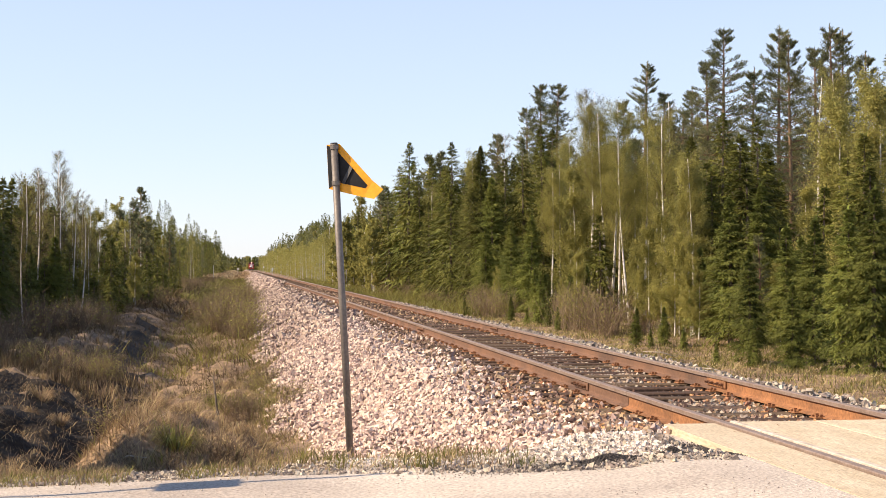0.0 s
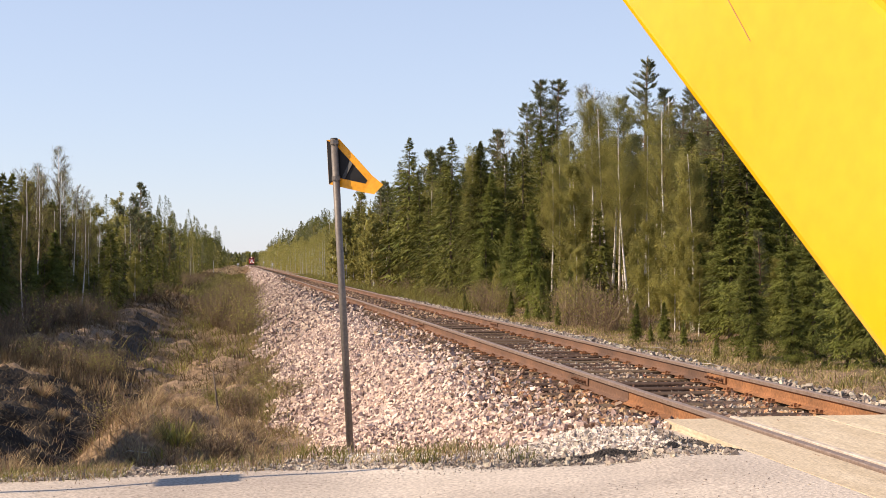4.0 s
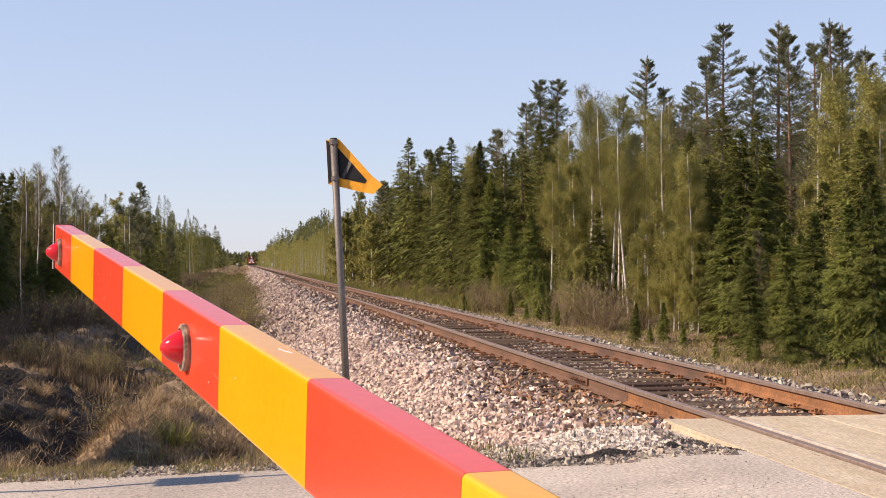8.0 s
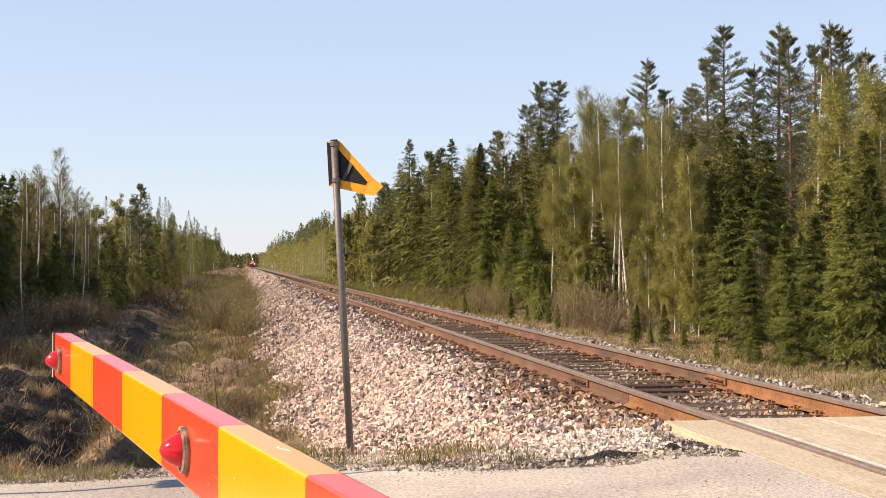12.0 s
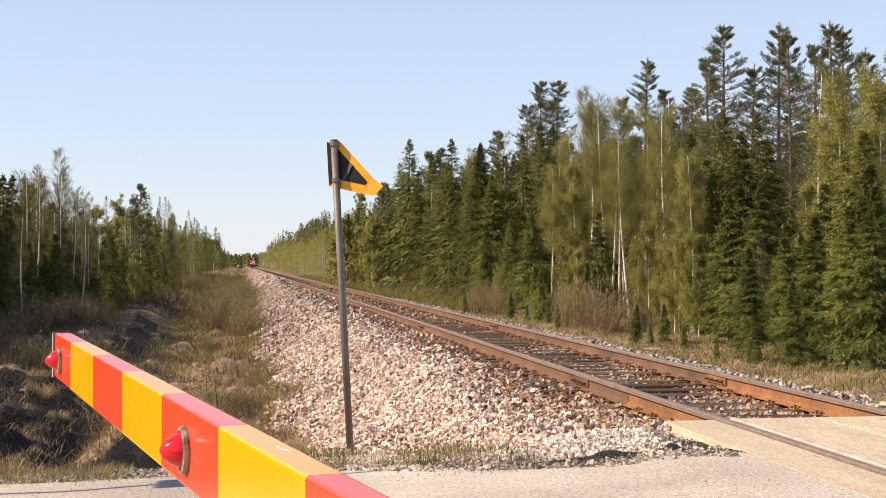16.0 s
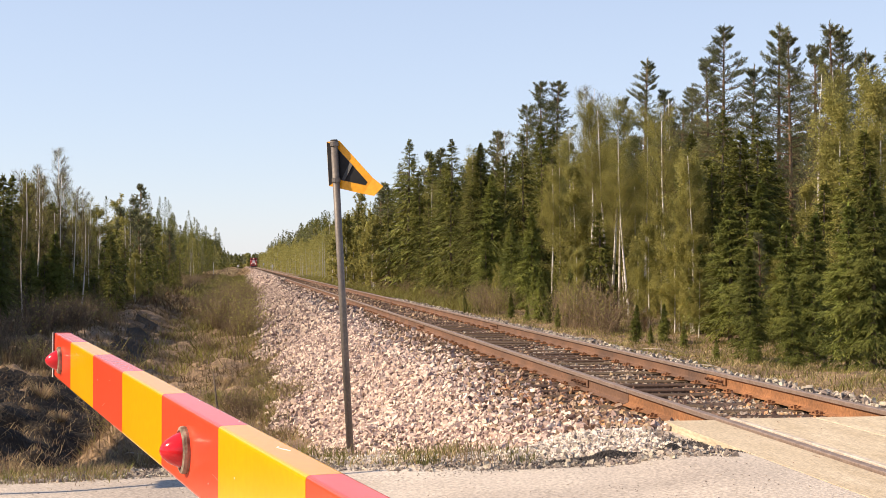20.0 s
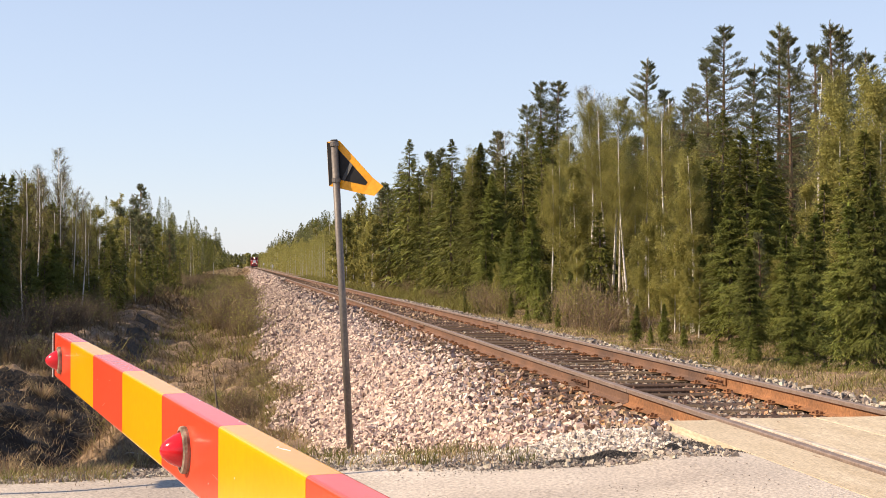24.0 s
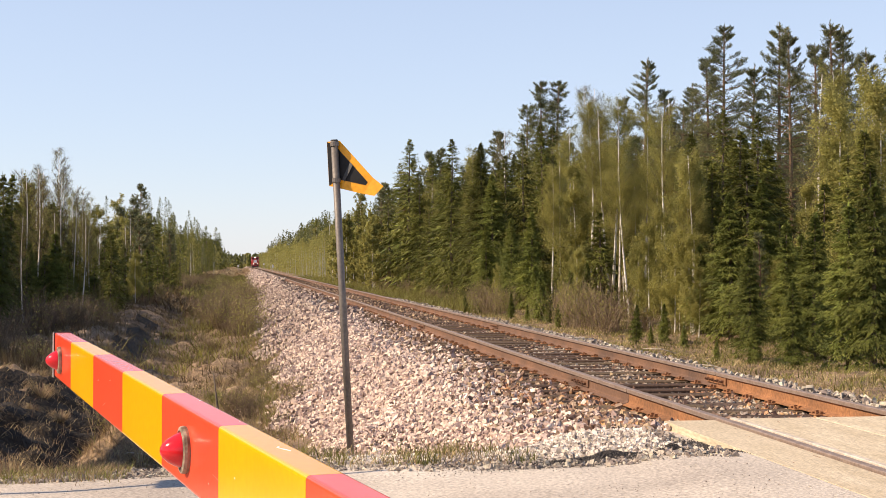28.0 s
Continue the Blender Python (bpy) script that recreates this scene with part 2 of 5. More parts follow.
def step(a):
    a = np.clip(a, 0, 1)
    return a * a * (3 - 2 * a)


def ripple(x, y, s, seed=0):
    """Soft rolling unevenness, about -1 to 1."""
    r = np.random.RandomState(seed)
    out = 0
    for k in range(5):
        a, p, q = r.uniform(0, 6.28, 3)
        w = s * (1 + 0.6 * k)
        out = out + np.sin((x * math.cos(a) + y * math.sin(a)) * w + p + 1.3 * np.sin((y * math.cos(a) - x * math.sin(a)) * w * 0.7 + q)) / (1 + 0.5 * k)
    return out / 2.4


def natural(x, y):
    """The ground without road: ditch by the track, forest floor on either side."""
    prof = np.interp(x, [-60, -14, -7, -5, -3.6, -2.2, -0.8, 0.4, 2.6, 6.7, 8.0, 9.5, 14, 60],
                     [-0.9, -1.1, -1.15, -1.2, -1.75, -1.95, -1.75, -1.65, -0.5, -0.5, -0.95, -0.9, -0.8, -0.6])
    rough = np.where((x > 0.2) & (x < 8.2), 0.02, np.where(x < 0.2, 0.24, 0.12))
    hump = 0.95 * np.exp(-((x + 1.3) / 1.5) ** 2 - ((y - 19.5) / 3.0) ** 2) - 0.5 * np.exp(-((x + 2.6) / 0.8) ** 2 - ((y - 22) / 9.0) ** 2)
    lumps = np.where(x < 0.2, 0.16, 0.0) * np.maximum(ripple(x, y, 3.4, 15), -0.7) * (y < 60)
    return prof + hump + lumps + rough * ripple(x, y, 0.9, 3) + 0.6 * rough * ripple(x, y, 2.6, 5)


def ballast_top(x, y):
    x = x - 0.42 * ripple(x * 0, y, 0.8, 18) * np.clip((2.2 - x) / 1.8, 0, 1)
    prof = np.interp(x, [-0.2, 0.3, 0.8, 2.5, 2.95, 6.35, 6.8, 8.0, 8.3], [-1.95, -1.60, -1.35, -0.31, -0.215, -0.215, -0.29, -0.95, -1.2])
    return prof + 0.035 * ripple(x, y, 1.7, 8)


def land(x, y, bed=False):
    base = ballast_top(x, y) if bed else natural(x, y)
    road = road_level(x)
    level = 0.95 * step((x - 2.3) / 0.6) * step((3.5 - x) / 0.14)      # flush beside the deck
    ahead, behind = step((y - edge_far(x) - 0.15 - level) / 3.2), step((edge_near(x) - y - 1.6) / 5.0)
    return road - 0.03 + (base - road + 0.03) * np.maximum(ahead, behind)


def grid(name, xs, ys, height, mats, keep=None, smooth=True):
    gx, gy = np.meshgrid(xs, ys, indexing="ij")
    v = np.stack([gx.ravel(), gy.ravel(), height(gx, gy).ravel()], 1)
    i, j = np.meshgrid(np.arange(len(xs) - 1), np.arange(len(ys) - 1), indexing="ij")
    a = (i * len(ys) + j).ravel()
    f = np.stack([a, a + len(ys), a + len(ys) + 1, a + 1], 1)
    if keep is not None:
        c = v[f].mean(1)
        f = f[keep(c[:, 0], c[:, 1])]
    return mesh(name, v, f, mats, smooth=smooth)


def spread(*spans):
    return np.unique(np.round(np.concatenate([np.arange(a, b, s) for a, b, s in spans]), 4))


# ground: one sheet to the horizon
def ditch_shade(x, y):
    """Ditch hollows, bank ledge and bottom, where deep shade is painted in near-black."""
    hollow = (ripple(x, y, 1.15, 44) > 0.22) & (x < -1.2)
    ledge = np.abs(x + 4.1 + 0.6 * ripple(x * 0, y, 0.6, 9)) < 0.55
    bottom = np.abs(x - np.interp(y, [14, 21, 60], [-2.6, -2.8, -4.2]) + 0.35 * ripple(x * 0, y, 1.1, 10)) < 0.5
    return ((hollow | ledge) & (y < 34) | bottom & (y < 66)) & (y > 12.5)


earth = tagged(new("ground", grid("ground", spread((-2500, -300, 200), (-300, -60, 30), (-60, -16, 4), (-16, -9, 0.4), (-9, 0.5, 0.16), (0.5, 14, 0.3), (14, 60, 4), (60, 300, 30), (300, 2600, 200)),
                                  spread((-300, -40, 20), (-40, -4, 3), (-4, 8.4, 0.5), (8.4, 12, 0.13), (12, 34, 0.17), (34, 45, 0.35), (45, 120, 1.5), (120, 400, 10), (400, 4800, 200)), land, [M["ground"], M["ditch_shade"], M["road"]])),
               "uneven dry earth with last year's grass beside the railway", "ground", kind="structure")
mids = np.empty(3 * len(earth.data.polygons))
earth.data.polygons.foreach_get("center", mids)
mids = mids.reshape(-1, 3)
roadside = (np.abs(mids[:, 1] - edge_far(mids[:, 0]) + 0.5 - 0.14 * ripple(mids[:, 0], mids[:, 1], 2.6, 61)) < 0.72) & (np.abs(mids[:, 0]) < 14)
earth.data.polygons.foreach_set("material_index", np.where(roadside, 2, ditch_shade(mids[:, 0], mids[:, 1])).astype(np.int32))



def road_sides(x):
    return edge_near(x) - 0.3, edge_far(x) + 0.02 + 0.07 * ripple(x, x * 0, 3.0, 4) + 0.03 * ripple(x, x * 0, 11.0, 5)


def road_top(x, y):
    """The road's cambered surface; beyond its edges it falls away under the ground."""
    lo, hi = road_sides(x)
    w = (y - lo) / (hi - lo)
    z = road_level(x) + 0.012 * ripple(x, y, 2.0, 6) + 0.05 * np.sin(np.pi * np.clip(w, 0, 1)) - 0.02 - 0.022 * np.clip((w - 0.93) / 0.07, 0, 1)
    level = step((x - 2.3) / 0.8) * (x < 3.4)        # rises flush to the deck
    z = z + (-0.02 + 0.002 * ripple(x, y, 5.0, 7) - 0.03 * np.clip((w - 0.95) / 0.05, 0, 1) - z) * level
    return np.where(w > 1.0005, z - 1.0, z)


# gravel road over the crossing, a shallow slab between its two ragged edges
us = spread((-40, -8, 1.5), (-8, 3.01, 0.12), (3.13, 3.37, 0.222))
for side, span in (("road", us), ("road", spread((6.3, 40, 0.8)))):
    ws = np.linspace(0, 1, 25)
    gu, gw = np.meshgrid(span, ws, indexing="ij")
    lo, hi = road_sides(gu)
    y = lo + (hi - lo) * gw
    z = road_top(gu, y)
    v = np.stack([gu.ravel(), y.ravel(), z.ravel()], 1)
    i, j = np.meshgrid(np.arange(len(span) - 1), np.arange(24), indexing="ij")
    a = (i * 25 + j).ravel()
    tagged(new(side, mesh("road", v, np.stack([a, a + 25, a + 26, a + 1], 1), M["road"], smooth=True)), "pale packed gravel road leading to the crossing", "road", kind="structure")
def foot(y):
    """How far the grass has crept up the ballast."""
    return (0.72 + 0.6 * np.clip(ripple(y * 0, y, 0.7, 31), -0.6, 1)) * np.interp(y, [30, 70], [1, 0.5])


# ballast bed; its base tone carries the shade between the loose stones
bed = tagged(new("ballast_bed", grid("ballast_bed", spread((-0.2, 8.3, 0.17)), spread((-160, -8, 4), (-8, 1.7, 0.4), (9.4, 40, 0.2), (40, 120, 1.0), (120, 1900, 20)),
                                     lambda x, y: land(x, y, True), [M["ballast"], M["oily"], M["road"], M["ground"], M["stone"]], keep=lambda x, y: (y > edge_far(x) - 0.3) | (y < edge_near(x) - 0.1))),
             "sloping bed of pink crushed granite under the track", "ballast", kind="structure")
for q in bed.data.polygons:
    on_track = q.center.y > 10.9 and 3.15 + 0.12 * math.sin(q.center.y * 1.7) < q.center.x < 6.1
    by_road = 0 < q.center.y < edge_far(q.center.x) + rubble_depth(q.center.x) + 0.1 + 0.2 * math.sin(5 * q.center.x) + 0.15 * math.sin(13 * q.center.x)
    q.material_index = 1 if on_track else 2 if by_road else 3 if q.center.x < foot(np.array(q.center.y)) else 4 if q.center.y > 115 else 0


# ---- the track ----
track = thing("railway_track", "single railway track with rusty rails on dark timber sleepers", "railway track", kind="structure")
RAIL = ((-0.070, -0.17), (0.070, -0.17), (0.070, -0.160), (0.014, -0.140), (0.009, -0.125), (0.009, -0.055), (0.034, -0.040), (0.036, -0.006), (0.028, 0.0),
        (-0.028, 0.0), (-0.036, -0.006), (-0.034, -0.040), (-0.009, -0.055), (-0.009, -0.125), (-0.014, -0.140), (-0.070, -0.160))


def rail(x, y0, y1, skin="rust"):
    ys = [y0, y1]
    v = [(x + a, y, b) for y in ys for a, b in RAIL]
    n = len(RAIL)
    f = [[i, (i + 1) % n, n + (i + 1) % n, n + i] for i in range(n)] + [list(range(n))[::-1], [n + i for i in range(n)]]
    slots = [1 if 6 <= i <= 10 else 0 for i in range(n)] + [0, 0]
    return part("rail", mesh("rail", v, f, [M[skin], M["head"]], slots), None, track, "rusty steel rail with a worn brown head")


near_rail = rail(NEAR_RAIL, -160, 13.66, "fresh_rust")
rail(NEAR_RAIL, 13.675, 1900)
far_rail = rail(FAR_RAIL, -160, 15.6, "fresh_rust")
rail(FAR_RAIL, 15.612, 1900)


def fishplate(x, y, side, skin="rust"):
    p = part("fishplate", box(x + side * 0.012, x + side * 0.03, y - 0.32, y + 0.32, -0.132, -0.05, 0.004), M[skin], track, "rusty bolted joint plate")
    for k in (-0.24, -0.09, 0.09, 0.24):
        bm = lathe(((0.02, 0), (0.02, 0.03), (0.012, 0.034), (0.012, 0.055)), 6)
        part("bolt", bm, M["dark_iron"], p, at=pose(x + side * 0.03, y + k, -0.09, 0, side * 90, 0))


fishplate(NEAR_RAIL, 15.6, -1), fishplate(FAR_RAIL, 15.6, -1, "fresh_rust"), fishplate(NEAR_RAIL, 44.6, -1), fishplate(FAR_RAIL, 30.0, -1), fishplate(NEAR_RAIL, 30.0, -1)
rnd = random.Random(7)
sleeper_bm = box(-1.34, 1.34, -0.125, 0.125, -0.16, 0, 0.012)
for e in [v for v in sleeper_bm.verts]:
    e.co.z += 0.006 * math.sin(9 * e.co.x)
sleeper_me = bpy.data.meshes.new("sleeper")
sleeper_bm.to_mesh(sleeper_me), sleeper_bm.free()
sleeper_me.materials.append(M["sleeper"])
plate_bm = box(-0.15, 0.15, -0.08, 0.08, 0, 0.014, 0.004)
for sx in (-1, 1):
    for sy in (-0.055, 0.055):
        bmesh.ops.create_cube(plate_bm, size=1, matrix=Matrix.Translation((sx * 0.084, sy, 0.024)) @ Matrix.Diagonal((0.03, 0.026, 0.035, 1)))
        bmesh.ops.create_cube(plate_bm, size=1, matrix=Matrix.Translation((sx * 0.125, sy * 0.8, 0.02)) @ Matrix.Diagonal((0.024, 0.024, 0.022, 1)))
plate_me = bpy.data.meshes.new("base_plate")
plate_bm.to_mesh(plate_me), plate_bm.free()
plate_me.materials.append(M["fresh_rust"])
SLEEPERS = [11.35 + 0.6 * k + rnd.uniform(-0.03, 0.03) for k in range(240)]
for k, y in enumerate(SLEEPERS):
    s = part("sleeper", sleeper_me, None, track, at=pose(TRACK + rnd.uniform(-0.03, 0.03), y, -0.178 + rnd.uniform(-0.012, 0.004), 0, 0, rnd.uniform(-1.2, 1.2)))
    if k < 80:
        for x in (-GAUGE, GAUGE):
            part("base_plate", plate_me, None, s, at=pose(x, 0, 0.002))
far_v, far_f = [], []
for k in range(1300):
    y, o = 155.4 + 0.6 * k if k < 1200 else 0.6 - 0.6 * (k - 1200), len(far_v)
    far_v += [(TRACK + sx * 1.34, y + sy * 0.125, z) for z in (-0.3, -0.178) for sx, sy in ((-1, -1), (1, -1), (1, 1), (-1, 1))]
    far_f += [[o + 4, o + 5, o + 6, o + 7], [o, o + 1, o + 5, o + 4], [o + 3, o, o + 4, o + 7], [o + 1, o + 2, o + 6, o + 5]]
part("far_sleepers", mesh("far_sleepers", far_v, far_f, M["sleeper"]), None, track)["kind"] = "stuff"

# crossing deck of sandy timber panels between and beside the rails
deck = thing("crossing_deck", "worn sandy timber deck panels between the rails", "level crossing", kind="structure")
for x0, x1 in ((3.36, 3.79), (3.90, 5.37), (5.51, 6.2)):
    n = 1 if x1 - x0 < 1 else 2
    w = (x1 - x0) / n
    for k in range(n):
        part("panel", box(x0 + k * w + 0.003, x0 + (k + 1) * w - 0.003, 1.6, 10.95, -0.24, -0.008 if n > 1 else -0.0185, 0.012 if n > 1 else 0.003, 2), M["deck"], deck)
# cracks and worn grooves in the deck
rnd = random.Random(17)
for k in range(14):
    x, y, L, w = rnd.choice((rnd.uniform(3.4, 3.76), rnd.uniform(3.95, 5.3))), rnd.uniform(7.4, 10.8), rnd.uniform(0.03, 0.14), rnd.uniform(0.001, 0.004)
    z = -0.0195 if x < 3.8 else -0.0085
    part("crack", prism([(-w, 0), (w, 0), (w * 0.3, 0.0025), (-w * 0.3, 0.0025)], -L / 2, L / 2), M["dark_iron"], deck, at=pose(x, y, z, 0, 0, rnd.uniform(-14, 14)))
part("guard_strip", box(3.905, 3.955, 1.6, 10.93, -0.03, 0.004, 0.006), M["dry_wood"], deck, "splintered grey edge board")

# ---- level crossing barrier ----
boom = thing("barrier_boom", "red and yellow striped half barrier boom with red lamps", "barrier boom")
CUTS = [4.495] + [4.0456 - 0.5 * i for i in range(9)] + [-0.25]
for i, (b, a) in enumerate(zip(CUTS, CUTS[1:])):
    bm = box(a + 0.0006, b - 0.0006, -0.052, 0.0, -0.070, 0.0695, 0.0)
    bmesh.ops.bevel(bm, geom=[e for e in bm.edges if abs(e.verts[0].co.x - e.verts[1].co.x) > 0.02], offset=0.006, segments=3, affect="EDGES", profile=0.5)
    part("stripe", bm, M["red"] if i % 2 == 0 else M["yellow"], boom, "glossy red section" if i % 2 == 0 else "glossy yellow section")
part("end_cap", box(4.4951, 4.501, -0.056, 0.004, -0.073, 0.0725, 0.002), M["dark"], boom, "dark end plate")
part("end_tape", box(4.486, 4.500, 0.0042, 0.0052, -0.071, 0.0705), M["white"], boom, "white edge of the end plate")
for x in (4.31, 2.305, 0.305):
    lamp = part("lamp", lathe(((0.031, 0.0), (0.031, 0.008), (0.030, 0.013), (0.026, 0.022), (0.020, 0.032), (0.012, 0.041), (0.006, 0.0445), (0.001, 0.0455)), 24), M["lamp_red"], boom,
                "red cone lens", pose(x, 0.0, -0.003, -90, 0, 0), True)
    part("ring", lathe(((0.029, -0.002), (0.040, -0.001), (0.0415, 0.005), (0.040, 0.010), (0.034, 0.012), (0.0325, 0.008)), 28), M["rubber"], lamp, "worn rubber rim")
# grazes and chips in the film
rnd = random.Random(21)
for k in range(9):
    x, z = rnd.uniform(0.3, 3.9), rnd.uniform(-0.06, 0.06)
    w, h = rnd.uniform(0.001, 0.003), rnd.uniform(0.0006, 0.0016)
    top = k % 3 == 0
    bm = box(x - w, x + w, *((-0.045, -0.045 + 2 * h) if top else (-0.0004, 0.0005)), *((0.0692, 0.0699) if top else (z - h, z + h)))
    part("chip", bm, M["white"], boom)
for dx, dy, w, h in ((0, 0, 0.011, 0.0022), (0.014, 0.0035, 0.008, 0.0015), (-0.012, -0.003, 0.006, 0.0012), (0.03, 0.001, 0.003, 0.0008)):
    part("graze", lathe(((0.01, 0), (0.008, 0.0004)), 7), M["white"], boom, "pale scuff on the top", pose(1.768 + dx, -0.032 + dy, 0.0694, 0, 0, 20) @ Matrix.Diagonal((w * 100, h * 100, 1, 1)))
for k in range(6):                                  # faint scratches along the face
    x, z, L = rnd.uniform(0.3, 4.2), rnd.uniform(-0.06, 0.06), rnd.uniform(0.015, 0.05)
    part("scratch", box(-L / 2, L / 2, 0.0001, 0.0004, -0.0002, 0.0002), M["rubber"], boom, at=pose(x, 0, z, 0, rnd.uniform(-18, 18), 0))
BOOM_AT = Vector((math.cos(radians(13.12)), math.sin(radians(13.12)), 0)) * 0.4631 + Vector((-math.sin(radians(13.12)), math.cos(radians(13.12)), 0)) * 0.1092
machine = thing("barrier_machine", "grey barrier drive housing on a concrete foot beside the road", "barrier machine", at=pose(BOOM_AT.x, BOOM_AT.y, 0, 0, 0, 103.12))
part("foot", box(-0.42, 0.10, -0.50, -0.12, -0.45, -0.12, 0.02), M["grey_stone"], machine, "rough concrete foot")
part("housing", box(-0.36, 0.06, -0.46, -0.14, -0.12, 0.80, 0.02, 2), M["grey"], machine)
part("lid", box(-0.38, 0.08, -0.48, -0.12, 0.80, 0.84, 0.01), M["dark"], machine)
part("axle", lathe(((0.035, 0), (0.035, 0.12)), 16), M["zinc"], machine, "", pose(-0.02, -0.06, EYE - 0.347, 90, 0, 0))
part("hub_plate", box(-0.12, 0.08, -0.075, -0.053, EYE - 0.43, EYE - 0.27, 0.004), M["dark"], machine)
part("stand", box(-0.12, 0.08, -0.36, -0.14, 0.84, EYE - 0.28, 0.01), M["grey"], machine)

# ---- the leaning warning sign beside the ballast ----
sign = thing("warning_sign", "leaning steel post with black and yellow triangular plates", "sign", at=pose(0.880, 11.653, -0.220, 0, -3.06, 0))
part("post", tube_mesh("post", [(0, 0, -0.35), (0, 0, 1.2), (0, 0, 2.495)], [0.030, 0.030, 0.030], M["zinc"], 14), None, sign, "grey galvanised tube")
part("cap", lathe(((0.031, 0), (0.031, 0.006), (0.026, 0.010), (0.004, 0.011)), 14), M["dark"], sign, "", pose(0, 0, 2.495), True)
for z in (2.47, 2.17):
    part("clamp", lathe(((0.036, 0), (0.036, 0.035)), 16), M["zinc"], sign, "", pose(0, 0, z - 0.02))


TURN = pose(0, 0.034, 2.495, 0, 0, -25)
face = part("plate", prism([(-0.062, 0.0), (0.05, 0.0), (0.325, -0.325), (0.235, -0.455), (-0.062, -0.37)], -0.002, 0.002), M["amber"], sign, "triangular plate with an amber border", TURN)
part("panel", prism([(-0.0605, -0.004), (0.012, -0.04), (0.28, -0.36), (0.262, -0.385), (0.015, -0.318), (-0.0605, -0.366)], -0.0042, -0.0026), M["black"], face, "black middle field")
part("panel", prism([(-0.0605, -0.004), (0.012, -0.04), (0.28, -0.36), (0.262, -0.385), (0.015, -0.318), (-0.0605, -0.366)], 0.0026, 0.0042), M["black"], face, "black back field")
part("edge", box(-0.0645, -0.0625, -0.004, 0.004, -0.37, 0.0), M["white"], face, "pale rim")


def slip(points, thick):
    """A thin bent sheet through four corners."""
    bm = bmesh.new()
    a = [bm.verts.new(q) for q in points]
    b = [bm.verts.new((x, y + thick, z)) for x, y, z in points]
    for q in (a, b[::-1], *[(a[(k + 1) % 4], a[k], b[k], b[(k + 1) % 4]) for k in range(4)]):
        bm.faces.new(q)
    bmesh.ops.recalc_face_normals(bm, faces=bm.faces[:])
    return bm


part("crease", slip([(0.135, -0.0055, -0.185), (0.160, -0.014, -0.212), (0.082, -0.014, -0.338), (0.052, -0.0055, -0.328)], 0.003), M["dark"], face, "bent grey crease")
part("tip", slip([(0.325, -0.001, -0.325), (0.418, -0.010, -0.404), (0.335, -0.012, -0.478), (0.235, -0.001, -0.455)], 0.004), M["amber"], face, "bent amber corner")

# ---- train far down the line ----
train = thing("locomotive", "red diesel locomotive with white stripes and three head lamps", "locomotive")
part("frame", box(-1.5, 1.5, 0, 13.8, 0.75, 1.25, 0.05), M["dark"], train)
part("nose", box(-1.15, 1.15, 0.5, 5.2, 1.25, 3.3, 0.18, 3), M["train_red"], train, "red bonnet")
part("nose", box(-1.15, 1.15, 8.3, 13.3, 1.25, 3.3, 0.18, 3), M["train_red"], train, "red bonnet")
cab = part("cab", box(-1.5, 1.5, 5.2, 8.3, 1.25, 4.3, 0.15, 3), M["train_red"], train, "red driver's cab")
part("roof", box(-1.45, 1.45, 5.1, 8.4, 4.28, 4.5, 0.09, 2), M["dark"], cab)
for x in (-1.32, 0.28):
    part("window", box(x, x + 1.04, 5.17, 5.24, 3.35, 4.1, 0.02), M["glass"], cab)
part("stripe", box(-0.62, 0.62, 0.485, 0.53, 2.0, 3.2, 0.0), M["white"], train, "white front stripe")
part("grille", box(-1.1, 1.1, 0.48, 0.52, 1.28, 1.66, 0.0), M["dark"], train, "dark lower grille")
part("stripe", box(-1.5, 1.5, 5.16, 5.2, 3.02, 3.3, 0.0), M["white"], train, "white cab stripe")
for x, z in ((-0.85, 1.7), (0.85, 1.7)):
    part("head_lamp", lathe(((0.12, 0), (0.12, 0.05), (0.08, 0.07)), 14), M["lamp"], train, "", pose(x, 0.47, z, 90, 0, 0))
part("head_lamp", lathe(((0.15, 0), (0.15, 0.05), (0.1, 0.07)), 14), M["lamp"], train, "", pose(0, 5.1, 4.15, 90, 0, 0))
part("buffer_beam", box(-1.45, 1.45, -0.15, 0.1, 0.7, 1.3, 0.03), M["train_red"], train)
for x in (-0.88, 0.88):
    part("buffer", lathe(((0.1, 0), (0.1, 0.35), (0.24, 0.36), (0.22, 0.42)), 14), M["dark"], train, "", pose(x, -0.15, 1.05, 90, 0, 0))
part("plough", box(-1.3, 1.3, -0.05, 0.15, 0.2, 0.7, 0.02), M["dark"], train)
for y in (1.7, 3.9, 9.9, 12.1):
    for x in (-0.8, 0.8):
        part("wheel", lathe(((0.5, -0.07), (0.5, 0.07)), 20), M["dark"], train, "", pose(x, y, 0.5, 0, 90, 0))


# ---- trees ----
def kites(centre, along, across):
    """Pointed leaves: arrays of vertices and faces from centres, half-length and half-width vectors."""
    n = len(centre)
    v = np.stack([centre - along + across, centre - along - across, centre + along * 1.1], 1).reshape(-1, 3)
    return v, np.arange(3 * n).reshape(n, 3)


def unit(a):
    return a / np.maximum(np.linalg.norm(a, axis=-1, keepdims=True), 1e-9)


def join(pieces):
    v, f, o = [], [], 0
    for a, b in pieces:
        v += a if isinstance(a, list) else a.tolist()
        f += [[k + o for k in q] for q in (b if isinstance(b, list) else b.tolist())]
        o = len(v)
    return v, f


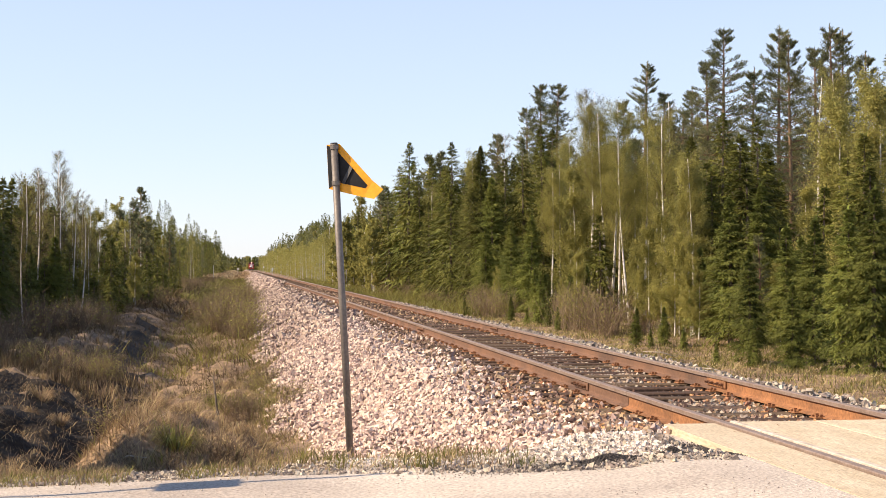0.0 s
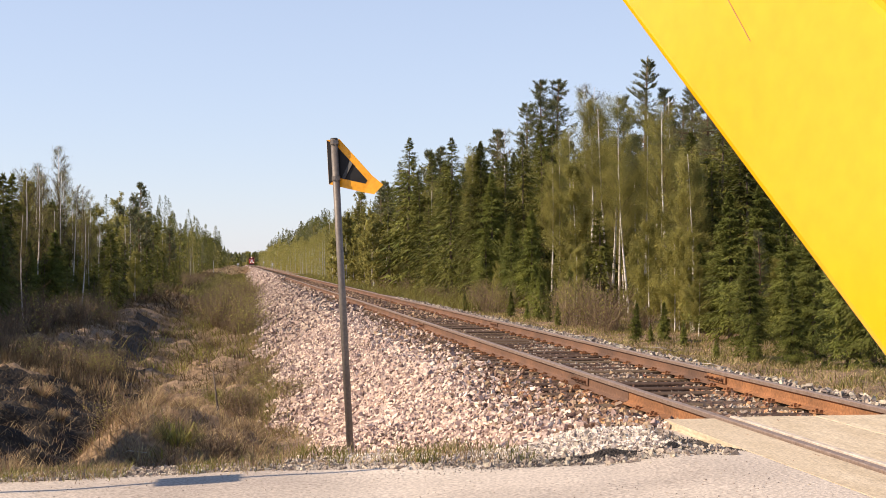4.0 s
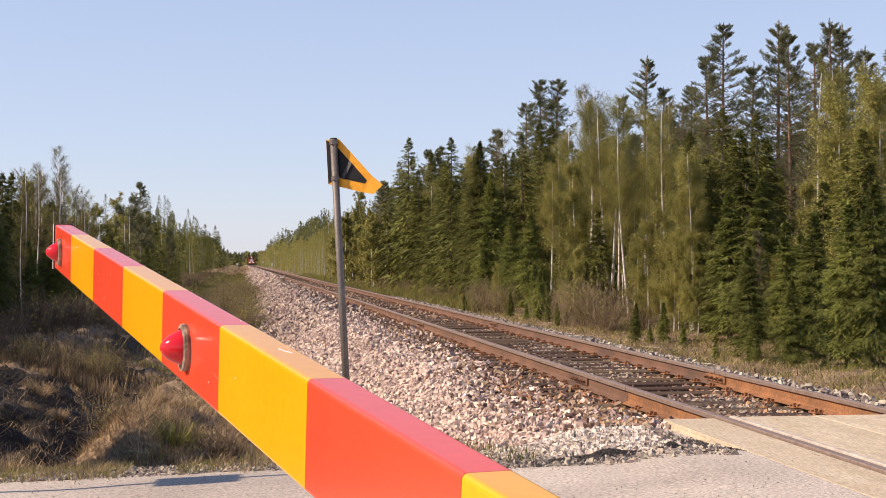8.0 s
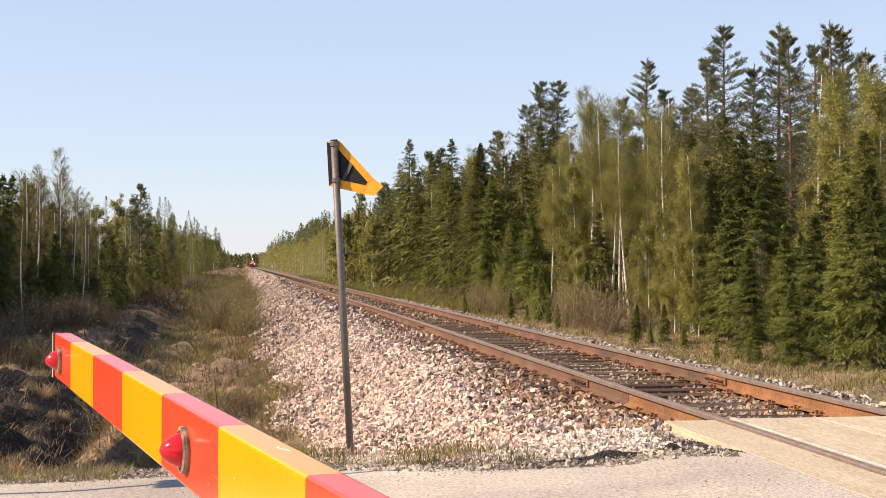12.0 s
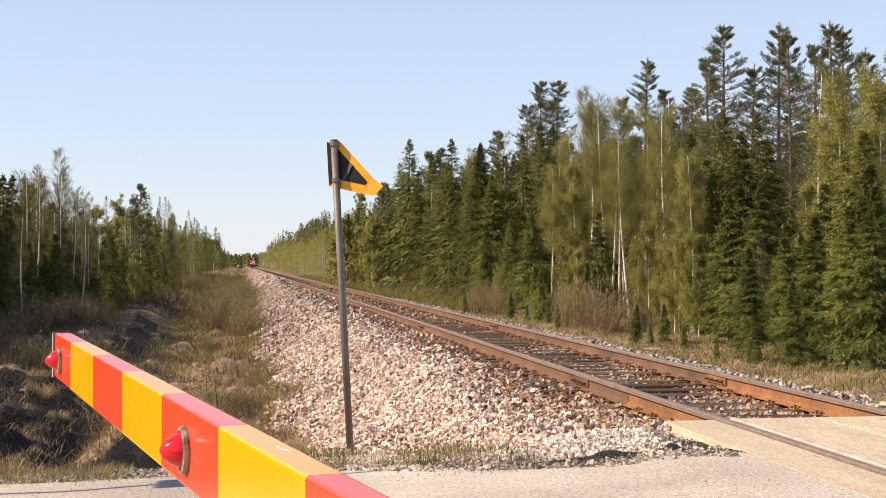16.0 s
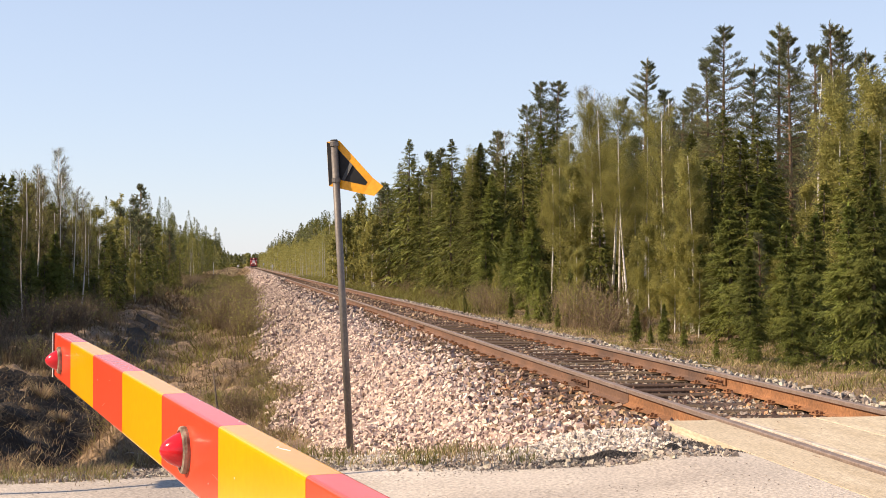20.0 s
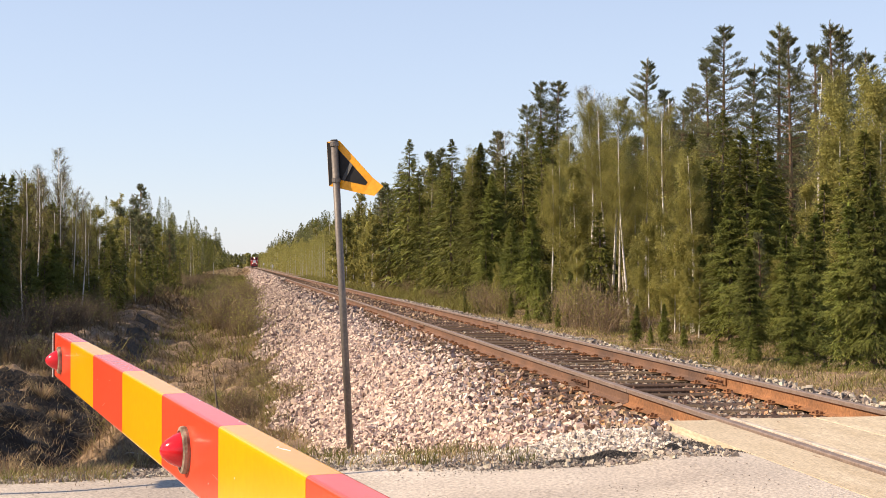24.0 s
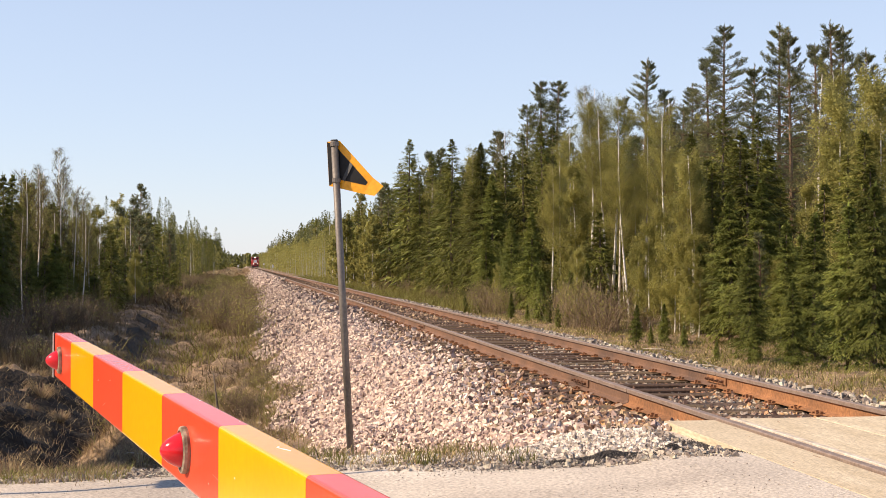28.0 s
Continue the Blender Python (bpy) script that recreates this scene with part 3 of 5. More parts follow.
def stems(starts, ends, r0, r1, sag=None):
    """Many thin three-sided limbs from starts to ends."""
    n = len(starts)
    d = unit(ends - starts)
    a = unit(np.cross(d, np.array([0.3, 0.2, 1.0])))
    c = np.cross(d, a)
    rings = []
    for p, r in ((starts, r0), (ends, r1)):
        for k in range(3):
            w = 2 * math.pi * k / 3
            rings.append(p + np.reshape(r, (-1, 1)) * (math.cos(w) * a + math.sin(w) * c))
    v = np.stack(rings, 1).reshape(-1, 3)
    o = (np.arange(n) * 6)[:, None]
    f = np.concatenate([o + np.array([[k, (k + 1) % 3, 3 + (k + 1) % 3, 3 + k]]) for k in range(3)])
    return v, f


def conifer(seed, h, kind, name, label, dense=1.0):
    """A spruce: whorls of drooping boughs down to the ground."""
    r = np.random.RandomState(seed)
    t = thing(name, label, "tree")
    part("trunk", tube_mesh("trunk", [(0, 0, -0.3), (r.uniform(-.05, .05), r.uniform(-.05, .05), h * 0.5), (0, 0, h * 0.99)], [0.013 * h + 0.02, 0.008 * h + 0.01, 0.008], M["spruce_bark"], 7), None, t)
    gap = 0.05 * h ** 0.85
    z = h * (0.04 + 0.96 * np.sort(r.rand(int(150 * h ** 0.62 * dense ** 0.5))) ** 0.75)
    whorl = (np.floor(z / gap) + 0.5 + r.normal(0, 0.2, len(z))) * gap
    z = np.clip(np.where(z < h * 0.72, whorl, z), 0.1, h * 0.995)      # boughs stand in whorls
    rel = 1 - z / h
    lobe = np.where(r.rand(len(z)) < 0.3, r.uniform(0.95, 1.25, len(z)), r.uniform(0.5, 0.95, len(z)))
    L = (0.025 + 0.285 * h * rel ** 0.9 * (1.05 - 0.36 * rel ** 3)) * lobe
    az = r.uniform(0, 6.283, len(z))
    rise = 1.0 - 1.3 * rel ** 0.45 + r.normal(0, 0.08, len(z))
    out = np.stack([np.cos(az), np.sin(az), rise * 0.6], 1)
    side = np.stack([-np.sin(az), np.cos(az), np.zeros_like(z)], 1)
    start = np.stack([np.zeros_like(z), np.zeros_like(z), z], 1)
    boughs = kites(start + out * L[:, None] * 0.45, out * L[:, None] * 0.45, unit(np.cross(out, np.array([0.2, 0.1, 1.0]))) * 0.012)
    C, A, B = [], [], []
    heart, sprays = max(3, int(7 * dense ** 0.5)), max(8, int(46 * dense))
    for q in range(heart + sprays):
        if q < heart:                               # broad growth close to the stem
            u = 0.08 + 0.5 * r.rand(len(z))
            size, wide, scat = (0.03 + 0.09 * L) / dense ** 0.3, 0.36, 0.06
        else:                                       # fine drooping sprays along the bough
            u = 0.3 + 0.74 * r.rand(len(z)) ** 0.8
            size, wide, scat = (0.028 + 0.028 * L) / dense ** 0.55, 0.16, 0.045
        size = size * (1.15 - 0.4 * u) * r.uniform(0.65, 1.4, len(z))
        sway = r.choice([-1, 1], len(z)) * r.uniform(0.0, 1.0, len(z))
        dirn = unit(out * 0.7 + side * sway[:, None] + np.stack([0 * z, 0 * z, -0.1 - 0.7 * r.rand(len(z))], 1))
        c = start + out * (L * u)[:, None] + side * (sway * L * 0.26 * (1.15 - 0.6 * u))[:, None] + np.stack([0 * z, 0 * z, -0.14 * L * u ** 2 + r.normal(0, scat, len(z)) * (L + 0.12)], 1) + dirn * size[:, None]
        C.append(c), A.append(dirn * size[:, None])
        B.append(unit(side + r.normal(0, 0.6, (len(z), 3))) * (size * wide + 0.004)[:, None])
    tip = np.array([[0, 0, h * 0.99]])
    C.append(np.repeat(tip, 6, 0) + r.normal(0, 0.03, (6, 3))), A.append(np.tile([0, 0, 0.12], (6, 1)) + r.normal(0, 0.05, (6, 3))), B.append(r.normal(0, 0.02, (6, 3)))
    v, f = join([boughs, kites(np.concatenate(C), np.concatenate(A), np.concatenate(B))])
    part("crown", mesh("crown", v, f, [M[kind], M["spruce_bark"]], [1] * len(z) + [0] * (len(f) - len(z))), None, t)
    return t


def scots_pine(seed, h, bare, name, label, dense=1.0):
    """A pine: bare ruddy stem, upswept boughs that end in needle tufts."""
    r = np.random.RandomState(seed)
    t = thing(name, label, "tree")
    bend = r.uniform(-0.25, 0.25, 2)
    axis = lambda z: np.stack([bend[0] * np.sin(z / h * 2.5), bend[1] * np.sin(z / h * 2.0), z], -1)
    zs = np.linspace(-0.3, h * 0.98, 8)
    part("trunk", tube_mesh("trunk", axis(zs), 0.012 * h * (1 - zs / (h * 1.03)) + 0.012, M["pine_bark"], 7), None, t)
    rows = int(h * (1 - bare) / 0.36)                # boughs stand in whorls of six
    z = h * (bare + (0.965 - bare) * (np.repeat(np.arange(rows) + 0.5, 6) / rows)) + r.normal(0, 0.09, 6 * rows)
    n = len(z)
    rel = np.clip((h - z) / (h * (1 - bare)), 0.02, 1)
    L = (0.07 + 0.165 * h * rel ** 0.95 * (1.15 - 0.5 * rel)) * r.uniform(0.55, 1.25, n)
    az = r.uniform(0, 6.283, n)
    out = np.stack([np.cos(az), np.sin(az), 0.75 - 0.7 * rel ** 0.6 + r.normal(0, 0.16, n)], 1)
    side = np.stack([-np.sin(az), np.cos(az), np.zeros(n)], 1)
    start = axis(z)
    end = start + out * L[:, None]
    pieces = [stems(start, end, 0.012 + 0.01 * L, 0.005)]
    C, A, B = [], [], []
    for q in range(max(6, int(15 * dense ** 0.5))):  # shoots that turn upwards, each a brush of needles
        u = 0.22 + 0.8 * r.rand(n) ** 0.75
        spur = unit(out * 0.5 + side * r.uniform(-1.1, 1.1, n)[:, None] + np.array([0, 0, 0.55])) * ((0.13 + 0.13 * L) * r.uniform(0.7, 1.4, n))[:, None]
        foot_at = start + out * (L * u)[:, None] + side * (r.uniform(-0.22, 0.22, n) * L)[:, None]
        for k in range(int(13 * dense ** 0.6) + 1):
            d = unit(unit(spur) * 0.8 + unit(r.normal(0, 1, (n, 3))) * 0.95)
            s = r.uniform(0.034, 0.062, n)[:, None] * (0.75 + 0.025 * h) / dense ** 0.5
            C.append(foot_at + spur * r.uniform(0.1, 1.1, (n, 1)) + d * s), A.append(d * s)
            B.append(unit(np.cross(d, r.normal(0, 1, (n, 3)))) * s * (0.15 + 0.05 / dense ** 0.5))
    for k in range(40):
        d = unit(r.normal(0, 0.5, (1, 3)) + np.array([0, 0, 1.0]))
        C.append(axis(np.array([h * r.uniform(0.955, 0.985)])) + d * 0.06), A.append(d * 0.08), B.append(unit(np.cross(d, r.normal(0, 1, (1, 3)))) * 0.016)
    v, f = join(pieces + [kites(np.concatenate(C), np.concatenate(A), np.concatenate(B))])
    part("crown", mesh("crown", v, f, [M["pine"], M["pine_bark"]], [1] * (3 * n) + [0] * (len(f) - 3 * n)), None, t)
    return t


def birch(seed, h, leafy, low, name, label, spreadout=0.17, dense=1.0):
    """A young birch: slim pale stem, rising limbs, thin twigs and a haze of small new leaves."""
    dense = min(dense, 1.0)
    r = np.random.RandomState(seed)
    t = thing(name, label, "tree")
    bend = r.uniform(-0.35, 0.35, 2) * h / 9
    axis = lambda z: np.stack([bend[0] * np.sin(z / h * 2.2), bend[1] * np.sin(z / h * 2.8), z], -1)
    zs = np.linspace(-0.3, h * 0.97, 10)
    part("trunk", tube_mesh("trunk", axis(zs), 0.0066 * h * (1 - zs / (h * 1.02)) + 0.008, M["birch_bark"], 7), None, t, "white bark with dark marks")
    n = int(5.5 * h)
    z = h * (low + (0.95 - low) * r.rand(n))
    rel = (h - z) / h
    L = (0.25 + spreadout * h * rel ** 0.7) * r.uniform(0.6, 1.25, n)
    az = r.uniform(0, 6.283, n)
    out = np.stack([np.cos(az), np.sin(az), r.uniform(0.9, 1.9, n)], 1) * 0.75
    start = axis(z)
    end = start + out * L[:, None]
    pieces = [stems(start, end, 0.006 + 0.005 * L, 0.003)]
    tw_s, tw_e = [], []
    for q in range(max(2, int(8 * dense)) + (14 if leafy < 5 and dense > 0.9 else 0)):
        u = r.uniform(0.25, 1.0, n)
        s = start + out * (L * u)[:, None]
        d = unit(out * 0.6 + r.normal(0, 0.7, (n, 3)) + np.array([0, 0, 0.1]))
        tw_s.append(s), tw_e.append(s + d * (r.uniform(0.25, 0.6, n) * (0.4 + 0.35 * L))[:, None])
    tw_s, tw_e = np.concatenate(tw_s), np.concatenate(tw_e)
    pieces.append(kites((tw_s + tw_e) / 2, (tw_e - tw_s) / 2, unit(np.cross(tw_e - tw_s, r.normal(0, 1, tw_s.shape))) * (0.008 if leafy < 5 else 0.005)))
    wood = 3 * n + len(tw_s)
    m = int((1.2 + 3.4 * dense) * leafy * len(tw_s))
    pick = r.randint(0, len(tw_s), m)
    c = tw_s[pick] + (tw_e - tw_s)[pick] * r.uniform(0.1, 1.15, (m, 1)) + r.normal(0, 0.08, (m, 3)) + np.stack([np.zeros(m), np.zeros(m), -0.22 * r.rand(m)], 1)
    d = unit(r.normal(0, 1, (m, 3)) + np.array([0, 0, -0.4]))
    s = r.uniform(0.010, 0.020, (m, 1)) * (0.7 + 0.035 * h if h > 7 else 1.7) / dense ** 0.7
    pieces.append(kites(c, d * s, unit(np.cross(d, r.normal(0, 1, (m, 3)))) * s * 0.7))
    v, f = join(pieces)
    part("crown", mesh("crown", v, f, [M["birch"], M["twig"]], [1] * wood + [0] * (len(f) - wood)), None, t)
    return t


def bush(seed, h, leafy, leaf, name, label):
    """A thicket of thin stems from one root, with some leaves."""
    r = np.random.RandomState(seed)
    t = thing(name, label, "bush")
    n = 60
    az, lean = r.uniform(0, 6.283, n), r.uniform(0.05, 0.75, n)
    out = unit(np.stack([np.cos(az) * lean, np.sin(az) * lean, np.ones(n)], 1))
    start = r.normal(0, 0.13 * h, (n, 3)) * [1, 1, 0] - [0, 0, 0.15]
    end = start + out * (h * r.uniform(0.5, 1.05, n))[:, None]
    s2, e2 = [], []
    for q in range(6):
        u = r.uniform(0.3, 0.95, (n, 1))
        s = start + (end - start) * u
        s2.append(s), e2.append(s + unit(out + r.normal(0, 0.5, (n, 3))) * (r.uniform(0.15, 0.35, n) * h)[:, None])
    s2, e2 = np.concatenate(s2), np.concatenate(e2)
    v, f = join([stems(start, end, 0.006, 0.0025), kites((s2 + e2) / 2, (e2 - s2) / 2, unit(np.cross(e2 - s2, r.normal(0, 1, s2.shape))) * 0.005)])
    part("brushwood", mesh("brushwood", v, f, M["brush"]), None, t)
    m = int(leafy)
    pick = r.randint(0, len(s2), m)
    c = s2[pick] + (e2 - s2)[pick] * r.uniform(0.0, 1.1, (m, 1)) + r.normal(0, 0.03, (m, 3))
    d = unit(r.normal(0, 1, (m, 3)))
    s = r.uniform(0.018, 0.04, (m, 1))
    lv = kites(c, d * s, unit(np.cross(d, r.normal(0, 1, (m, 3)))) * s * 0.6)
    part("foliage", mesh("foliage", lv[0], lv[1], leaf), None, t)
    return t


def stand(dense):
    """One of each size of tree; dense below 1 for those that stay far down the line."""
    return {
        "spruce": [conifer(11 + k, hh, "spruce" if hh > 6 or dense < 1 else "young_spruce", "spruce", "dark green spruce with boughs down to the ground", dense) for k, hh in enumerate((10.5, 9.0, 5.0, 3.2))],
        "pine": [scots_pine(31 + k, hh, b, "pine", "tall pine with a ruddy bare stem and blue-green tufts", dense) for k, (hh, b) in enumerate(((14, 0.34), (13, 0.42), (12, 0.28), (5, 0.08)))],
        "birch": [birch(51 + k, hh, lf, lo, "birch", "slender birch with thin new yellow-green leaves", sp, dense)
                  for k, (hh, lf, lo, sp) in enumerate(((11, 18, 0.46, 0.135), (10, 16, 0.50, 0.13), (8, 18, 0.34, 0.155), (5.5, 24, 0.06, 0.2)))],
        "bare_birch": [birch(71 + k, hh, 0.9, 0.34, "bare_birch", "tall pale birch still almost bare of leaves", 0.15, dense) for k, hh in enumerate((12, 10))],
        "bush": [bush(81, 1.5, 260, M["birch"], "willow_bush", "low thicket of thin brown stems with few leaves"), bush(82, 1.9, 800, M["birch"], "leafy_bush", "yellow-green leafing bush at the forest edge"),
                 bush(83, 1.1, 120, M["straw"], "dry_bush", "dry brown brush with a few withered leaves")],
    }


KINDS = {0: stand(1.5), 1: stand(0.5), 2: stand(0.13)}
HEIGHT = {"spruce": (10.5, 9.0, 5.0, 3.2), "pine": (14, 13, 12, 5), "birch": (11, 10, 8, 5.5), "bare_birch": (12, 10), "bush": (1.5, 1.9, 1.1)}
used = set()
GROUPS = {"spruce": "spruces along the line", "pine": "pines along the line", "birch": "birches along the line", "bare_birch": "bare birches along the line", "bush": "bushes along the line"}


THICKET = []


def plant(kind, x, y, h, r, lean=None):
    """Sets a tree of that kind and height on the ground, taking the variant nearest in height."""
    near = sorted(range(len(HEIGHT[kind])), key=lambda k: abs(HEIGHT[kind][k] - h))
    k = near[0] if len(near) < 2 or r.random() < 0.6 else near[1]
    if abs(HEIGHT[kind][k] - h) > 0.5 * h:
        k = near[0]
    s = h / HEIGHT[kind][k]
    m = pose(x, y, float(land(np.array(x), np.array(y))) - 0.02, 0, r.uniform(-1.2, 1.2) if lean is None else lean, 0) @ pose(0, 0, 0, 0, 0, r.uniform(0, 360)) @ Matrix.Diagonal((s * r.uniform(0.9, 1.15), s * r.uniform(0.9, 1.15), s, 1))
    far = 2 if y > 105 or (x < 0 and kind == "spruce" and (y > 72 or h < 2.7)) or (x < -8 and y < 50) or x > 30 or x < -19 else 0 if (kind == "pine" and y < 85) or kind == "bare_birch" else 1 if y > 72 or x > 17.5 or (x < -9 or (x < 0 and y > 66) or x > 13.2) and kind == "spruce" else 0
    src = KINDS[far][kind][k]
    src["group"] = GROUPS[kind]
    if (far, kind, k) not in used:
        used.add((far, kind, k))
        src.matrix_basis = m
        return src
    if kind == "spruce" and far == 2 and y > 40:
        THICKET.append((src, m))
        return None
    keep = src.scale.copy()
    src.scale = (1, 1, 1)
    got = copy_thing(src, m)
    src.scale = keep
    return got


# the trees that stand out, as kind, place and height
KEY_TREES = (
    ("spruce", 12, 102.4, 11.36), ("spruce", 12.5, 98.7, 8.87), ("spruce", 13.5, 99.2, 10.05), ("spruce", 12.5, 82.6, 9.54),
    ("spruce", 14, 81.4, 9.19), ("spruce", 11.5, 110.4, 8.31), ("spruce", 12, 74.2, 6.31), ("spruce", 12.5, 152.7, 8.32),
    ("spruce", 13, 144.5, 7.76), ("spruce", 11.3, 75.7, 6.38), ("spruce", 12, 62.2, 4.11), ("spruce", 12.5, 60.3, 4.29),
    ("spruce", 15.5, 44.5, 5.05), ("spruce", 16.5, 45.6, 6.29), ("spruce", 17, 44.1, 5.97), ("spruce", 14, 30.2, 5.04),
    ("spruce", 12.3, 29.1, 3.19), ("spruce", 11.8, 26.2, 3.3), ("spruce", 12.2, 30.3, 3.04), ("spruce", 12, 25.5, 3.6),
    ("spruce", 12.8, 38.2, 2.55), ("spruce", 11.6, 66.6, 3.97), ("spruce", 12.2, 51.5, 2.07), ("spruce", 14.5, 41.2, 6.91),
    ("spruce", 14.2, 39, 5.93), ("spruce", 15, 39.8, 6.51), ("spruce", 13.6, 39.4, 4.88), ("spruce", 13.2, 34.7, 4.12),
    ("spruce", 12.9, 36, 3.97), ("spruce", 13.6, 36.8, 4.71), ("spruce", 12.2, 85.3, 8.31), ("spruce", 12.8, 78.2, 7.97),
    ("spruce", 12.4, 69.6, 6.62), ("pine", 19, 88.9, 14.06), ("pine", 20, 88.3, 14.08), ("pine", 21, 71.8, 13.28),
    ("pine", 19, 94.4, 13.31), ("pine", 22, 72.1, 11.68), ("pine", 20, 56.1, 12.15), ("pine", 20.5, 59.9, 11.36),
    ("pine", 22, 55.7, 12.26), ("pine", 21.5, 52.7, 11.43), ("pine", 21, 47.8, 11.01), ("pine", 22, 48.8, 10.9),
    ("pine", 22, 47.2, 9.92), ("pine", 23, 69.9, 11.42), ("pine", 23, 61.3, 11.36), ("pine", 24, 56.6, 11.67),
    ("pine", 19, 39.8, 8.53), ("pine", 12.6, 33.4, 2.92), ("pine", 25, 90.8, 13.37), ("pine", 26, 81.7, 11.95),
    ("pine", 22, 119.2, 13.78), 
    
    
    ("birch", 16, 36.3, 6.54), ("birch", 15, 31.6, 6.39),
    ("birch", 14, 166.9, 8.63), ("birch", 13, 171.5, 8.25), 
    ("birch", 12.5, 202.6, 8.13), ("birch", 13, 251.6, 9.07), 
    
    ("bare_birch", 20, 81.5, 13.01), ("bare_birch", 21, 81.3, 12.84),
    ("bare_birch", 17, 93.2, 11.53), ("bare_birch", 20, 64.6, 10.29), ("bare_birch", 14.2, 44, 5.57), ("bare_birch", 18, 41.6, 8.08),
    ("spruce", -9.2, 56.4, 5.79), ("spruce", -9, 52.4, 5.18), ("spruce", -10, 195.6, 8.85), ("spruce", -9.5, 215.5, 8.41),
    ("spruce", -9.5, 267.7, 9.15), ("spruce", -9.2, 464.5, 14.73), ("spruce", -10, 389.1, 13.02), ("spruce", -10.5, 67.5, 4.16),
    ("spruce", -10, 124.7, 4.75), ("spruce", -8.8, 528.5, 14.34), ("spruce", -10.5, 96.3, 3.82), ("spruce", -10.2, 64, 6.11),
    ("spruce", -9.8, 58.2, 6.17), ("spruce", -9.6, 63, 4.16), ("spruce", -9.8, 68.7, 3.66), ("spruce", -9.6, 73.8, 3.61),
    ("spruce", -9.4, 79.3, 3.55), ("pine", -11, 152.5, 10.96), ("pine", -11.5, 148.3, 9.31), ("pine", -11, 166.9, 8.88),
    ("pine", -12, 136.4, 7.67), ("bare_birch", -12, 93, 9.89), ("bare_birch", -11, 89.7, 8.65), ("bare_birch", -11, 95.7, 7.94),
    ("bare_birch", -12.5, 87.1, 8.61), ("bare_birch", -12, 79.4, 7.9), ("bare_birch", -11.5, 84.6, 7.94), ("birch", -11, 102.6, 7.34),
    ("birch", -12, 139.5, 9.16), ("birch", -10.5, 103.5, 6.37), ("birch", -10.5, 88.5, 6.82), ("birch", -11, 186.8, 7.44),
    ("bare_birch", -12.2, 87.3, 7.95), ("bare_birch", -11.5, 91.3, 8.39), ("bare_birch", -11, 69.7, 6.12), ("birch", -11.3, 76.7, 6.66),
)
# those whose pale stems or pointed tops show at the forest's edge, with their lean in degrees
EDGE_TREES = (
    ("birch", 14, 57.4, 6.13, -2.5), ("birch", 15.2, 60.9, 9.64, -0.8), ("birch", 14.6, 54.8, 8.46, -3), ("birch", 14.7, 55, 8.71, 0.6),
    ("birch", 15, 53.4, 7.19, -2.2), ("birch", 16, 54.7, 8.24, 0.2), ("birch", 17, 56.8, 7.77, -0.3), ("birch", 16.4, 52.6, 8.23, -0.8),
    ("birch", 12.9, 39, 5.35, -2.6), ("birch", 12.9, 39.3, 4.88, -1), ("birch", 15, 67.4, 7.09, -0.5), ("birch", 15.4, 67.4, 7.93, -0.6),
    ("birch", 15.8, 73.5, 7.23, -0.6), ("birch", 16.4, 69.2, 8.95, -0.6), ("birch", 16, 62, 6.97, 0.3), ("birch", 16.8, 61.5, 7.45, -0.8),
    ("birch", 16.6, 65.7, 6.71, -0.5), ("birch", 17.2, 66, 5.92, 0.4), ("birch", 17.4, 62.8, 5.74, 0), ("birch", 17.8, 62.3, 6.23, -0.4),
    ("birch", 18, 40.7, 8.14, -1.2), ("birch", 18.4, 60.3, 6.36, 0.5), ("birch", 15.2, 74.8, 6.39, 0), ("birch", 14.6, 80, 6.68, 0.3),
    ("birch", 13, 95.5, 7.53, 0), ("birch", 19.5, 53.9, 7.07, 0), ("birch", 17, 35.9, 6.99, -0.5), ("birch", 18.5, 39.9, 7.87, 0.6),
    ("birch", 12.6, 42.5, 3.33, 0), ("birch", 12.9, 42.2, 3.76, 0), ("birch", 12.5, 39.6, 2.92, 0), ("birch", 12.9, 44.9, 2.65, 0),
    ("birch", 12.4, 114.5, 4.41, 0), ("birch", 12.6, 102.8, 3.76, 0), ("spruce", 16.5, 46.2, 5.39, 0), ("spruce", 15.5, 44.9, 4.73, 0),
    ("spruce", 17, 44.6, 5.28, 0), ("spruce", 18.5, 50, 6.71, 0), ("spruce", 15, 33.3, 4.78, 0), ("spruce", 14, 29.9, 4.26, 0),
    ("spruce", 14.6, 33.8, 4.1, 0), ("spruce", 13.2, 31.9, 2.76, 0), ("spruce", 14.2, 35.8, 3.15, 0), ("spruce", 12.6, 65.3, 3.97, 0),
    ("spruce", 12.8, 62.3, 3.37, 0), ("spruce", 12.6, 74.1, 4.52, 0), ("spruce", 12, 76.2, 3.02, 0), ("spruce", 12.2, 51.5, 1.66, 0),
    ("spruce", 12.4, 57.4, 2.09, 0),
    ("bare_birch", -9.3, 64.9, 6.7, 0.5), ("bare_birch", -10.2, 73.5, 7.57, 0), ("bare_birch", -9.8, 78.8, 7.33, 1.2), ("bare_birch", -9.3, 79.1, 6.74, 1.6),
    ("bare_birch", -9.9, 89.2, 7.3, 1.5), ("bare_birch", -9.2, 114.7, 6.92, 0.6), ("bare_birch", -9, 127.5, 7.94, 0.4), ("bare_birch", -9.6, 63.3, 6.34, 0),
)
r = random.Random(5)
for kind, x, y, h in KEY_TREES:
    plant(kind, x, y, h, r)
for kind, x, y, h, lean in EDGE_TREES:
    plant(kind, x, y, h, r, lean)


